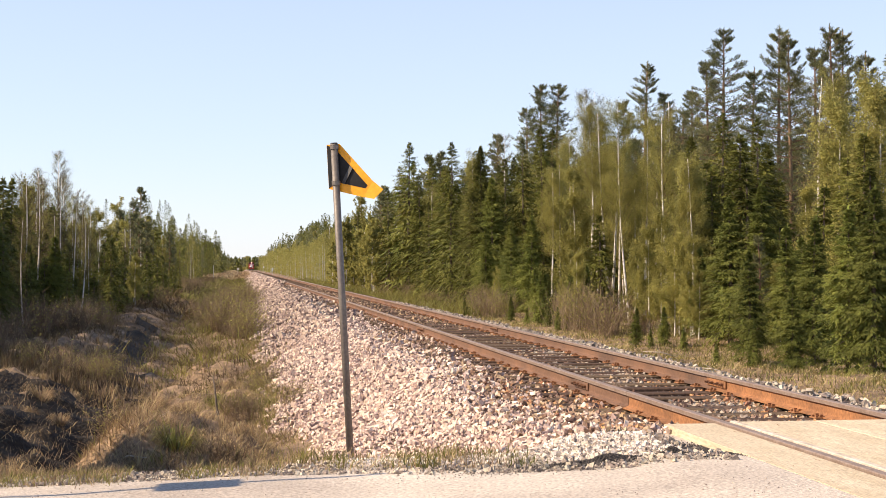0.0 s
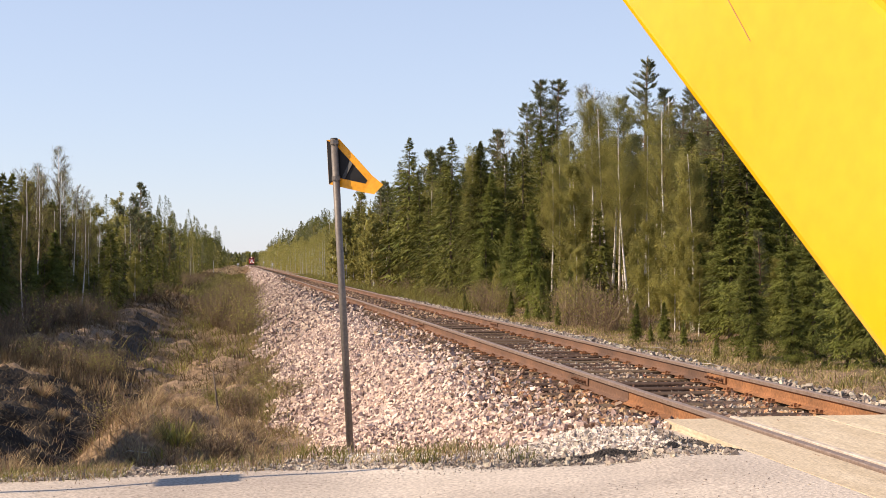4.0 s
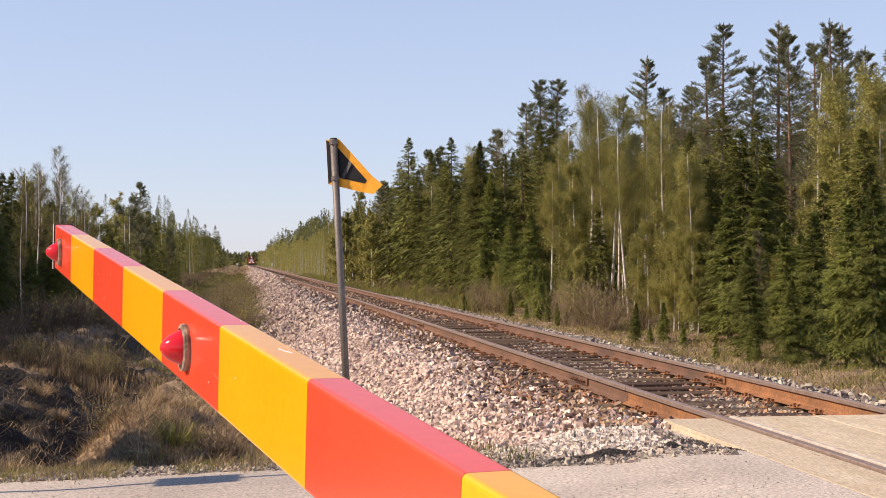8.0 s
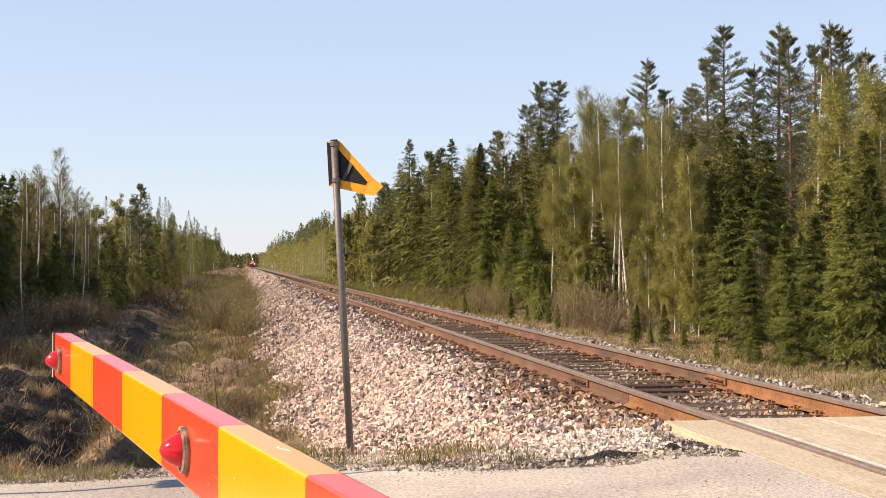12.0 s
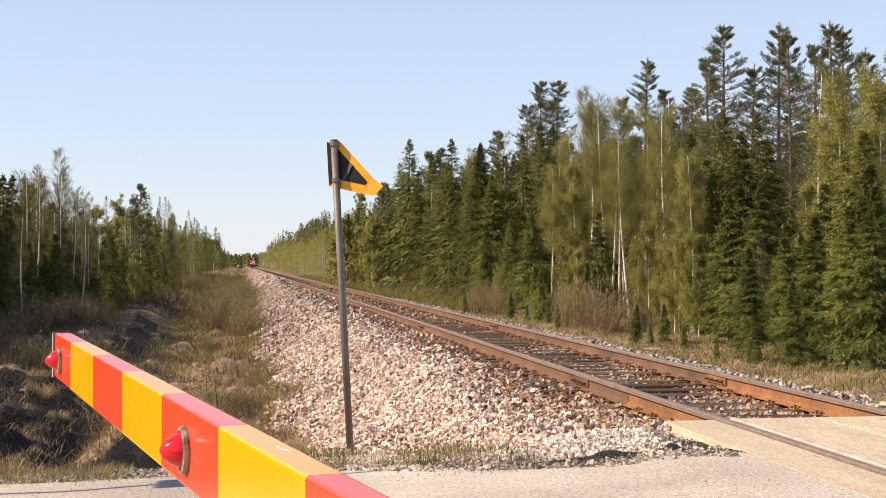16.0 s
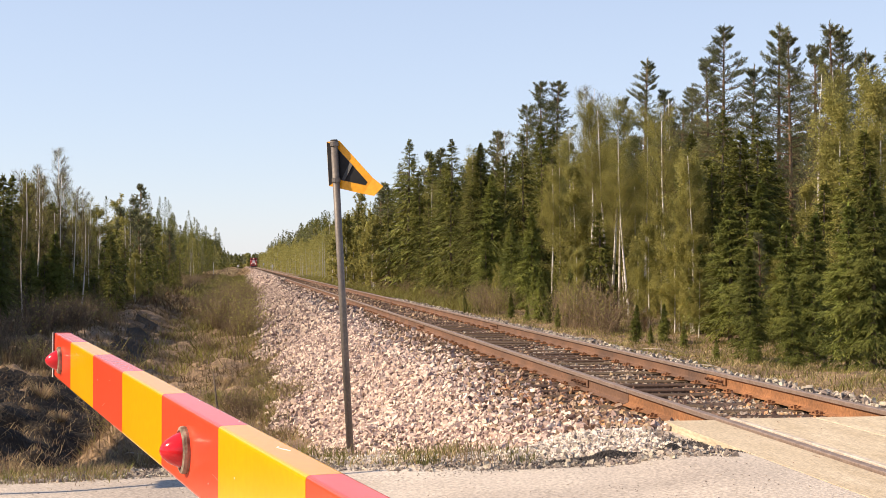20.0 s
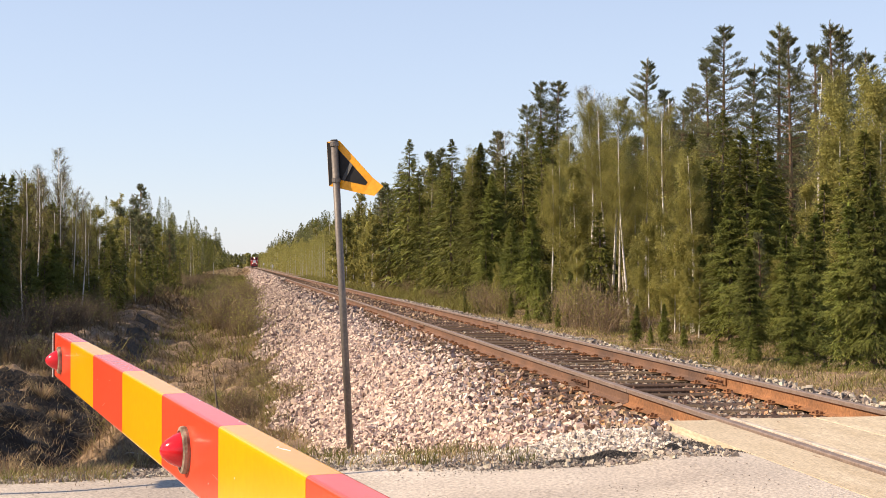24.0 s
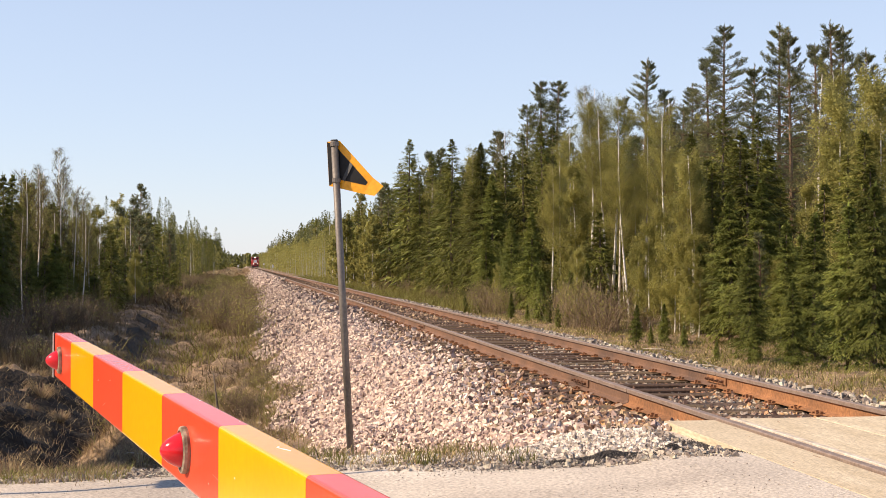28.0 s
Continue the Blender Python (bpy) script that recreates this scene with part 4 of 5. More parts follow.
def wood(kinds, x0, x1, y0, y1, gap, low, high, r):
    """Scatters a mixed stand over a stretch of ground."""
    names, weights = zip(*kinds)
    for i in range(int((x1 - x0) / gap) + 1):
        for j in range(int((y1 - y0) / gap) + 1):
            x, y = x0 + (i + r.uniform(-0.4, 0.4)) * gap, y0 + (j + r.uniform(-0.4, 0.4)) * gap
            lid = 0.112 * y + 1.6 if x > 0 else 0.042 * y + 2.6
            plant(r.choices(names, weights)[0], x, y, min(r.uniform(low, high), lid * r.uniform(0.8, 1.05)), r)


r = random.Random(9)
# forest right of the line: tall stand behind, young fringe in front
wood((("pine", 5), ("birch", 2), ("spruce", 3)), 18.5, 29, 34, 100, 4.4, 9, 13, r)
wood((("spruce", 6), ("birch", 1)), 17.5, 22, 38, 100, 2.7, 3.5, 6.0, r)
wood((("pine", 4), ("birch", 3), ("spruce", 4)), 31, 48, 66, 150, 7.5, 10, 13.5, r)
wood((("birch", 1), ("spruce", 5)), 13.2, 16, 70, 106, 2.8, 6, 9, r)
wood((("spruce", 1),), -10.4, -7.4, 50, 104, 1.8, 1.4, 2.6, r)
wood((("birch", 12), ("spruce", 1)), 10.6, 13.5, 108, 160, 2.3, 4.2, 6.4, r)
wood((("birch", 1), ("spruce", 3), ("pine", 4)), 15, 29, 108, 165, 4.6, 9.5, 12.5, r)
# forest left of the line
wood((("birch", 7), ("spruce", 4), ("pine", 1)), -17, -10.5, 54, 120, 3.0, 4, 7.5, r)
wood((("birch", 2), ("spruce", 6), ("pine", 2)), -18, -8.5, 124, 165, 4.2, 5.5, 8, r)
wood((("birch", 4), ("spruce", 4), ("pine", 1)), -26, -20, 50, 120, 5.0, 6, 9, r)
wood((("spruce", 8), ("birch", 1)), -16, -9.4, 52, 76, 1.55, 2.2, 4.4, r)
wood((("spruce", 4), ("birch", 3)), -13, -9.3, 76, 120, 3.0, 2.5, 4.5, r)
wood((("spruce", 8), ("birch", 1)), -9.3, -6.4, 57, 135, 2.6, 1.8, 3.9, r)
wood((("bare_birch", 1),), -10, -8.6, 56, 112, 7, 4, 6, r)
# low spruces added beyond the view so that their shadows darken the bank
for k in range(6):
    plant("spruce", -7.4 + r.uniform(-0.5, 0.5), 14.5 + 2.9 * k, r.uniform(2.6, 3.5), r)
# beside the road, out of sight, the thicket that shades the ditch
for k in range(24):
    y = 12 + 1.75 * k
    tall = 0.78 if y < 30 else 1.0
    plant("spruce", -9.0 - 0.028 * y + r.uniform(-0.5, 0.5), y, r.uniform(4.4, 6.2) * tall, r)
    plant("spruce" if k % 3 else "birch", -11.2 - 0.02 * y + r.uniform(-0.6, 0.6), y + 0.9, r.uniform(5, 6.8) * tall, r)
for k in range(30):                                  # tall spruces added out of view to keep the left fringe in shade
    plant("spruce", r.uniform(-23, -17.5), 36 + 1.9 * k, r.uniform(10.5, 13.5), r)
# an unseen nearer row, added to deepen the shade at the fringe's foot
for k in range(9):
    plant("spruce", -15.6 - 0.03 * k + r.uniform(-0.9, 0.9), 46 + 1.7 * k, r.uniform(7.5, 9), r)
# unseen spruces added to cast shadows on the mound and the verge
for x, y, h in ((-6.6, 15.3, 5.6), (-6.8, 16.1, 5.9), (-6.5, 16.9, 5.7), (-6.2, 17.7, 5.0), (-5.3, 11.0, 3.7), (-5.7, 11.7, 4.0), (-5.5, 12.5, 4.0)):
    plant("spruce", x, y, h, r)
# low brush along both edges
for k in range(46):
    plant("bush", r.uniform(-9.5, -5.0), r.uniform(30, 75), r.uniform(0.8, 1.7), r)
for k in range(30):
    plant("bush", r.uniform(10.2, 12.6), r.uniform(34, 130), r.uniform(0.8, 1.6), r)
for x, y in ((10.6, 43.5), (11.0, 45.0), (10.8, 46.5), (11.2, 42.2)):
    plant("bush", x, y, 1.9, r)
for k in range(16):
    plant("spruce", r.uniform(10.6, 12.6), 26 + 80 * r.random() ** 1.3, r.uniform(0.8, 2.6), r)
for k in range(26):
    plant("birch", r.uniform(11.4, 14.0), 34 + 71 * r.random(), r.uniform(1.3, 2.9), r)
for k in range(12):
    plant("spruce", r.uniform(14, 17), 30 + 70 * r.random(), r.uniform(2.0, 4.5), r)
for k in range(12):
    plant("spruce", r.uniform(9.6, 11.4), 22 + 40 * r.random(), r.uniform(0.5, 1.1), r)
for k in range(26):
    plant("bush", r.uniform(-3.0, -0.3), r.uniform(50, 160), r.uniform(0.6, 1.3), r)
for k in range(46):                                  # green scrub along the foot of the ballast
    plant("bush", r.uniform(-1.7, 0.5), 56 + 64 * r.random(), r.uniform(1.75, 2.0), r)
for x, y, h in ((0.55, 31.5, 1.9), (0.35, 32.4, 1.9), (0.7, 33.2, 1.9), (1.05, 25.2, 1.9), (0.9, 25.8, 1.9), (0.1, 29.5, 1.9), (-3.5, 35.2, 1.9), (-3.2, 35.8, 1.9), (-3.8, 36.2, 1.9), (-4.4, 35, 1.9), (-5.2, 36, 1.9)):
    got = plant("bush", x, y, h, r)
    got.matrix_basis = got.matrix_basis @ Matrix.Diagonal((0.5, 0.5, 0.32 if x > 0 else 0.55, 1))
for k in range(12):
    got = plant("bush", r.uniform(-2.1, 0.25), r.uniform(15.5, 27), 1.1, r)
    got.matrix_basis = got.matrix_basis @ Matrix.Diagonal((0.7, 0.7, r.uniform(0.35, 0.6), 1))
for k in range(40):
    plant("bush", r.uniform(-9.5, -5.5), r.uniform(75, 200), r.uniform(0.8, 1.8), r)

# the small spruces of the far thickets, past counting, as one mass
V, F, S, count = [], [], [], 0
for src, m in THICKET:
    turn, place = np.array(m.to_3x3()), np.array(m.translation)
    for o in src.children:
        o.data.calc_loop_triangles()
        co, tri, slot = np.empty(3 * len(o.data.vertices)), np.empty(3 * len(o.data.loop_triangles), np.int32), np.empty(len(o.data.loop_triangles), np.int32)
        o.data.vertices.foreach_get("co", co), o.data.loop_triangles.foreach_get("vertices", tri), o.data.loop_triangles.foreach_get("material_index", slot)
        V.append(co.reshape(-1, 3) @ turn.T + place), F.append(tri.reshape(-1, 3) + count)
        skin = [("spruce", "young_spruce", "spruce_bark").index({"spruce_needles": "spruce", "young_spruce_needles": "young_spruce"}.get(q.name, "spruce_bark")) for q in o.data.materials]
        S.append(np.array(skin, np.int32)[slot])
        count += len(V[-1])
tagged(new("spruce_thicket", mesh("spruce_thicket", np.concatenate(V), np.concatenate(F), [M["spruce"], M["young_spruce"], M["spruce_bark"]], np.concatenate(S))),
       "dense dark thicket of young spruces along the line", "thicket", kind="stuff")

for far, kinds in KINDS.items():                     # sizes that no place called for
    for kind, trees in kinds.items():
        for k, t in enumerate(trees):
            if (far, kind, k) not in used:
                for o in (*t.children_recursive, t):
                    bpy.data.objects.remove(o)

# far woods, one mass of many small crowns on thin stems
rr = np.random.RandomState(12)
C, A, B, S = [], [], [], []


def far_tree(x, y, h, kind):
    """kind 0 a birch, 1 a spruce, 2 a pine."""
    n = 1000 if y < 260 else 520 if y < 420 else 160 if y < 1000 else 60
    s = (0.055 if y < 260 else 0.098 if y < 420 else 0.25 if y < 1000 else 0.8)
    u = rr.rand(n)
    z = h * (u * 0.97 + 0.03 if kind < 2 else 0.35 + 0.62 * u)
    w = h * {0: 0.17 * np.sin(np.clip(0.12 + 0.88 * z / h, 0, 1) * np.pi) ** 0.7 + 0.015, 1: 0.21 * (1 - z / h) ** 0.9 + 0.01, 2: 0.17 * (1.02 - z / h) ** 0.6}[kind]
    az = rr.uniform(0, 6.283, n)
    w = w * np.sqrt(rr.rand(n)) * (0.8 + 0.4 * np.sin(3 * az + 7 * z))
    base = float(land(np.array(x), np.array(y)))
    C.append(np.stack([x + w * np.cos(az), y + w * np.sin(az), base + z], 1))
    d = unit(rr.normal(0, 1, (n, 3)) + np.array([0, 0, -0.5 if kind == 1 else 0.2]))
    k = s * rr.uniform(0.6, 1.5, (n, 1))
    A.append(d * k), B.append(unit(np.cross(d, rr.normal(0, 1, (n, 3)))) * k * 0.6), S.append(np.full(n, kind))
    C.append(np.array([[x, y, base + h * 0.4]])), A.append(np.array([[rr.normal(0, 0.1), 0, h * 0.4]])), B.append(np.array([[0.06, 0, 0]])), S.append(np.array([3 if kind == 0 else 4]))


for y in np.arange(163, 430, 2.6):
    far_tree(rr.uniform(10.4, 12.2), y, rr.uniform(5.4, 7.4), 0)
    far_tree(rr.uniform(12.4, 15), y + 1, rr.uniform(5, 7), 0 if rr.rand() < 0.75 else 1)
    far_tree(rr.uniform(15.5, 18.5), y + 2, rr.uniform(8.5, 10.6) + 2.8 * (y > 300), rr.choice([1, 1, 2]))
    far_tree(rr.uniform(17, 20), y + 1, rr.uniform(9, 11) + 3.2 * (y > 300), 1)
for y in np.arange(163, 560, 4.0):
    far_tree(rr.uniform(16, 24), y, rr.uniform(9.5, 12.5), rr.choice([1, 2, 2, 0]))
    far_tree(rr.uniform(-13, -8.2), y, rr.uniform(6.5, 9), rr.choice([1, 1, 2, 0]))
    far_tree(rr.uniform(-18, -12), y + 2, rr.uniform(8, 10.5), rr.choice([1, 1, 2]))
    far_tree(rr.uniform(-12, -9), y + 1, rr.uniform(8.5, 11.5), 1)
for y in np.arange(430, 950, 6.0):
    far_tree(rr.uniform(10.5, 15), y, rr.uniform(7, 10), 0), far_tree(rr.uniform(15, 24), y, rr.uniform(13, 16.5), rr.choice([1, 1, 2]))
    far_tree(rr.uniform(-16, -8.5), y, rr.uniform(8, 11), rr.choice([1, 2, 1]))
for k in range(640):
    far_tree(rr.uniform(-60, 80), rr.uniform(1150, 1500), rr.uniform(8, 13), rr.choice([0, 1, 2]))
v, f = kites(np.concatenate(C), np.concatenate(A), np.concatenate(B))
tagged(new("far_woods", mesh("far_woods", v, f, [M["birch"], M["spruce"], M["pine"], M["birch_bark"], M["spruce_bark"]], np.concatenate(S))),
       "distant mixed woods closing the view down the line", "woods", kind="stuff")


# ---- stones, grass and litter ----
def rock_variants(seed, n):
    """Broken angular stones: cubes knocked out of shape."""
    r = np.random.RandomState(seed)
    base = np.array([(x, y, z) for z in (-1, 1) for x, y in ((-1, -1), (1, -1), (1, 1), (-1, 1))], float) * 0.75
    faces = np.array([(0, 2, 1), (0, 3, 2), (4, 5, 6), (4, 6, 7), (0, 1, 5), (0, 5, 4), (1, 2, 6), (1, 6, 5), (2, 3, 7), (2, 7, 6), (3, 0, 4), (3, 4, 7)])
    return [(base * np.where(r.rand(8, 1) < 0.3, 0.45, 1.0) + r.uniform(-0.28, 0.28, (8, 3))) * np.array([1.1, r.uniform(0.65, 0.95), r.uniform(0.5, 0.8)]) for k in range(n)], faces


ROCKS, ROCK_FACES = rock_variants(3, 12)


def turns(r, n):
    q = unit(r.normal(0, 1, (n, 4)))
    w, x, y, z = q.T
    return np.stack([np.stack([1 - 2 * (y * y + z * z), 2 * (x * y - z * w), 2 * (x * z + y * w)], -1),
                     np.stack([2 * (x * y + z * w), 1 - 2 * (x * x + z * z), 2 * (y * z - x * w)], -1),
                     np.stack([2 * (x * z - y * w), 2 * (y * z + x * w), 1 - 2 * (x * x + y * y)], -1)], -2)


def stones(name, x, y, z, size, mat, label, parent=None, seed=1):
    """A scatter of stones as one part."""
    r = np.random.RandomState(seed)
    n = len(x)
    shapes = np.stack(ROCKS)[r.randint(0, len(ROCKS), n)] * np.reshape(size, (-1, 1, 1))
    v = (np.einsum("nij,nkj->nki", turns(r, n), shapes) + np.stack([x, y, z], 1)[:, None]).reshape(-1, 3)
    f = (ROCK_FACES[None] + (np.arange(n) * 8)[:, None, None]).reshape(-1, 3)
    ob = part(name, mesh(name, v, f, mat), None, parent)
    return tagged(ob, label, "" if parent else "stones", kind="stuff")


def scatter(seed, n, x0, x1, y0, y1, power=1.0):
    r = np.random.RandomState(seed)
    return r.uniform(x0, x1, n), y0 + (y1 - y0) * r.rand(n) ** power, r


def clear_of_track(x, y):
    """Where no rail or sleeper top would be buried."""
    on = (np.abs(x - TRACK) < 1.36) & (np.abs((y - 11.35 + 0.3) % 0.6 - 0.3) < 0.16) & (y > 11.1)
    by = (np.abs(np.abs(x - TRACK) - GAUGE) < 0.10)
    return ~(on | by)


def lay(name, seed, n, x0, x1, y0, y1, s0, s1, mat, label, power=1.0, keep=None, lift=0.3):
    x, y, r = scatter(seed, n, x0, x1, y0, y1, power)
    ok = (y > edge_far(x) + np.maximum(0.5, 0.85 * rubble_depth(x)) + 0.25 * ripple(x, y * 0, 2.1, 27)) & clear_of_track(x, y)
    if keep is not None:
        ok &= keep(x, y, r)
    x, y = x[ok], y[ok]
    s = r.uniform(s0, s1, len(x))
    return stones(name, x, y, land(x, y, True) + s * (lift + r.uniform(-0.3, 1.0, len(x))), s, mat, label, bed, seed)


fresh = lambda x, y, r: (r.rand(len(x)) < np.clip((x - foot(y)) / 0.3 + 0.45, 0.06, 1)) & (r.rand(len(x)) < np.clip((3.05 - x) / 0.7, 0.12, 1))
stale = lambda x, y, r: r.rand(len(x)) < np.clip((x - 2.2) / 1.0, 0, 1)
lay("near_stones", 41, 25000, 0.1, 3.7, 10.6, 20, 0.014, 0.039, M["stone"], "loose pink granite stones", 1.3, fresh)
lay("mid_stones", 42, 27000, 0.1, 3.7, 19, 42, 0.02, 0.05, M["stone"], "loose pink granite stones", 1.4, fresh)
lay("distant_stones", 43, 15000, 0.1, 3.7, 40, 130, 0.045, 0.085, M["stone"], "loose pink granite stones", 1.5, fresh)
lay("remote_stones", 55, 5500, 0.4, 3.6, 125, 420, 0.09, 0.17, M["stone"], "loose pink granite stones far along the line", 1.4)
lay("stained_stones", 53, 7000, 2.1, 3.75, 10.9, 32, 0.016, 0.038, M["rusty_stone"], "rust-stained stones beside the sleepers", 1.3, stale)
lay("track_stones", 44, 5000, 3.7, 5.6, 11.0, 36, 0.018, 0.038, M["rusty_stone"], "rust-stained stones between the sleepers", 1.3, lift=-0.35)
lay("grey_stones", 45, 6500, 3.95, 5.35, 11.0, 30, 0.012, 0.030, M["dull_stone"], "pale stones between the sleepers", 1.3, lift=-0.35)
lay("shoulder_stones", 46, 9000, 5.6, 7.9, 11.0, 60, 0.012, 0.042, M["dull_stone"], "pale grey stones on the far shoulder", 1.4)
lay("track_stones", 47, 5000, 3.4, 5.9, 36, 110, 0.03, 0.055, M["rusty_stone"], "rust-stained stones between the sleepers", 1.4)
x, y, r = scatter(57, 9500, 0.7, 3.12, 0, 1)
y = edge_far(x) + 0.02 + rubble_depth(x) * y ** 1.1
s = 0.006 + 0.02 * r.rand(len(x)) ** 2
stones("rubble", x, y, land(x, y, True) + s * 0.2, s, M["pale_rubble"], "whitish rubble between the road and the track", bed, 58)
for x0, x1, n, seed in ((2.95, 3.72, 1500, 111), (4.95, 5.36, 700, 112)):
    x, y, r = scatter(seed, n, x0, x1, 10.98, 17.5, 1.6)
    ok = clear_of_track(x, y)
    x, y = x[ok], y[ok]
    s = r.uniform(0.012, 0.03, len(x))
    stones("orange_stones", x, y, land(x, y, True) + s * r.uniform(0.1, 0.9, len(x)), s, M["orange_stone"], "stones dusted orange with rust beside the rail", bed, seed)
# nearest stones, each its own piece
ROCK_ME = [mesh("stone", v, ROCK_FACES, M["stone"]) for v in ROCKS]
x, y, r = scatter(48, 290, 0.7, 3.2, 11.35, 13.6)
for k in range(290):
    s = r.uniform(0.018, 0.038)
    part("stone", ROCK_ME[k % 12], None, bed, at=pose(x[k], y[k], float(land(x[k:k + 1], y[k:k + 1], True)[0]) + s * 0.45, *r.uniform(0, 360, 3)) @ Matrix.Diagonal((s, s, s, 1)))
# chips along the road's edge and loose grit on the road
x, y, r = scatter(49, 9500, -2.3, 3.25, 0, 1)
y = edge_far(x) - 0.5 * np.interp(x, [0, 1.2], [0.3, 1]) + 2.0 * y * np.interp(x, [-2.3, 0, 1, 3.2], [0.3, 0.4, 0.8, 1.0])
s = (0.004 + 0.017 * r.rand(len(x)) ** 3) * np.interp(x, [1.5, 2.4], [1, 1.4])
stones("road_edge_chips", x, y, np.maximum(land(x, y, True) + 0.002, road_top(x, y)) + s * 0.25, s, M["dull_stone"], "whitish stone chips along the road edge", None, 50)
x, y, r = scatter(51, 3600, -3.5, 3.2, 7.2, 10.6)
ok = y < edge_far(x) + 0.1
x, y = x[ok], y[ok]
s = 0.002 + 0.005 * r.rand(len(x)) ** 4
stones("road_grit", x, y, road_top(x, y) + s * 0.15, s, M["dull_stone"], "loose grit on the packed gravel", None, 52)


def blades(name, x, y, h, mat, label, seed, width=0.006, lean=0.45, per=1, bed_side=False):
    """Grass blades as thin bent slips."""
    r = np.random.RandomState(seed)
    n = len(x)
    az, tilt = r.uniform(0, 6.283, n), np.abs(r.normal(0, lean, n))
    d = np.stack([np.cos(az) * tilt, np.sin(az) * tilt, np.ones(n)], 1)
    p = np.stack([x, y, (land(x, y, True) if bed_side else land(x, y)) - 0.02], 1)
    side = np.stack([-np.sin(az + 0.6), np.cos(az + 0.6), np.zeros(n)], 1) * width * r.uniform(0.7, 1.4, (n, 1))
    hh = np.reshape(h, (-1, 1))
    mid = p + d * hh * 0.6
    tip = p + d * hh + np.stack([np.cos(az), np.sin(az), -0.3 * np.ones(n)], 1) * hh * 0.25 * r.rand(n, 1)
    v = np.stack([p - side, p + side, mid + side * 0.7, mid - side * 0.7, tip], 1).reshape(-1, 3)
    o = (np.arange(n) * 5)[:, None]
    f = (o + np.array([[0, 1, 2, 3]])).tolist() + (o + np.array([[3, 2, 4]])).tolist()
    return tagged(new(name, mesh(name, v, f, mat)), label, "grass", kind="stuff")


def tufts(seed, n, per, x0, x1, y0, y1, spread_r, power=1.0):
    x, y, r = scatter(seed, n, x0, x1, y0, y1, power)
    return np.repeat(x, per) + r.normal(0, spread_r, n * per), np.repeat(y, per) + r.normal(0, spread_r, n * per), np.repeat(r.uniform(0.6, 1.3, n), per), r


def sow(name, seed, n, per, x0, x1, y0, y1, rad, h0, h1, mat, label, width=0.006, power=1.0, lean=0.45, gap=0.05):
    x, y, k, r = tufts(seed, n, per, x0, x1, y0, y1, rad, power)
    ok = (y > edge_far(x) + gap) & (~ditch_shade(x, y) | (r.rand(len(x)) < 0.3))
    x, y, k = x[ok], y[ok], k[ok]
    return blades(name, x, y, r.uniform(h0, h1, len(x)) * k, mat, label, seed, width, lean)


sow("dry_grass", 61, 2800, 16, -9, 0.5, 12, 34, 0.22, 0.06, 0.2, M["straw"], "matted dry straw-coloured grass in the ditch", 0.0045, 1.2, 1.3)
sow("dry_grass", 62, 3000, 11, -9, 0.6, 33, 90, 0.3, 0.1, 0.28, M["brown_sedge"], "withered brown sedge in the ditch", 0.01, 1.2, 1.2)
sow("dry_grass", 78, 2200, 18, -3.4, 0.35, 12.3, 23, 0.16, 0.05, 0.17, M["straw"], "matted dry straw-coloured grass on the mound", 0.0045, 1.0, 1.0)
sow("brown_grass", 79, 300, 16, -4.5, 0.3, 12.3, 26, 0.18, 0.06, 0.2, M["brown_sedge"], "withered brown grass on the mound", 0.0045, 1.0, 1.0)
sow("green_grass", 63, 200, 14, -2.6, 0.9, 14, 40, 0.16, 0.12, 0.3, M["grass"], "fresh green grass among the straw", 0.005, 1.2, 0.6)
sow("green_grass", 64, 900, 9, -3.2, 1.0, 40, 150, 0.35, 0.2, 0.5, M["grass"], "fresh green grass among the straw", 0.012, 1.2, 0.8)
sow("far_meadow_grass", 71, 1900, 12, -9.5, 0.6, 85, 330, 0.6, 0.2, 0.55, M["brown_sedge"], "withered brown sedge along the line in the distance", 0.035, 1.3, 1.0)
sow("far_meadow_green", 72, 2200, 12, -4.5, 0.9, 110, 330, 0.6, 0.2, 0.6, M["grass"], "green grass along the line in the distance", 0.035, 1.3, 0.8)
sow("distant_grass", 77, 1800, 6, -9.5, 0.8, 320, 900, 1.0, 0.4, 1.0, M["straw"], "dry grass far along the line", 0.15, 1.2, 0.8)



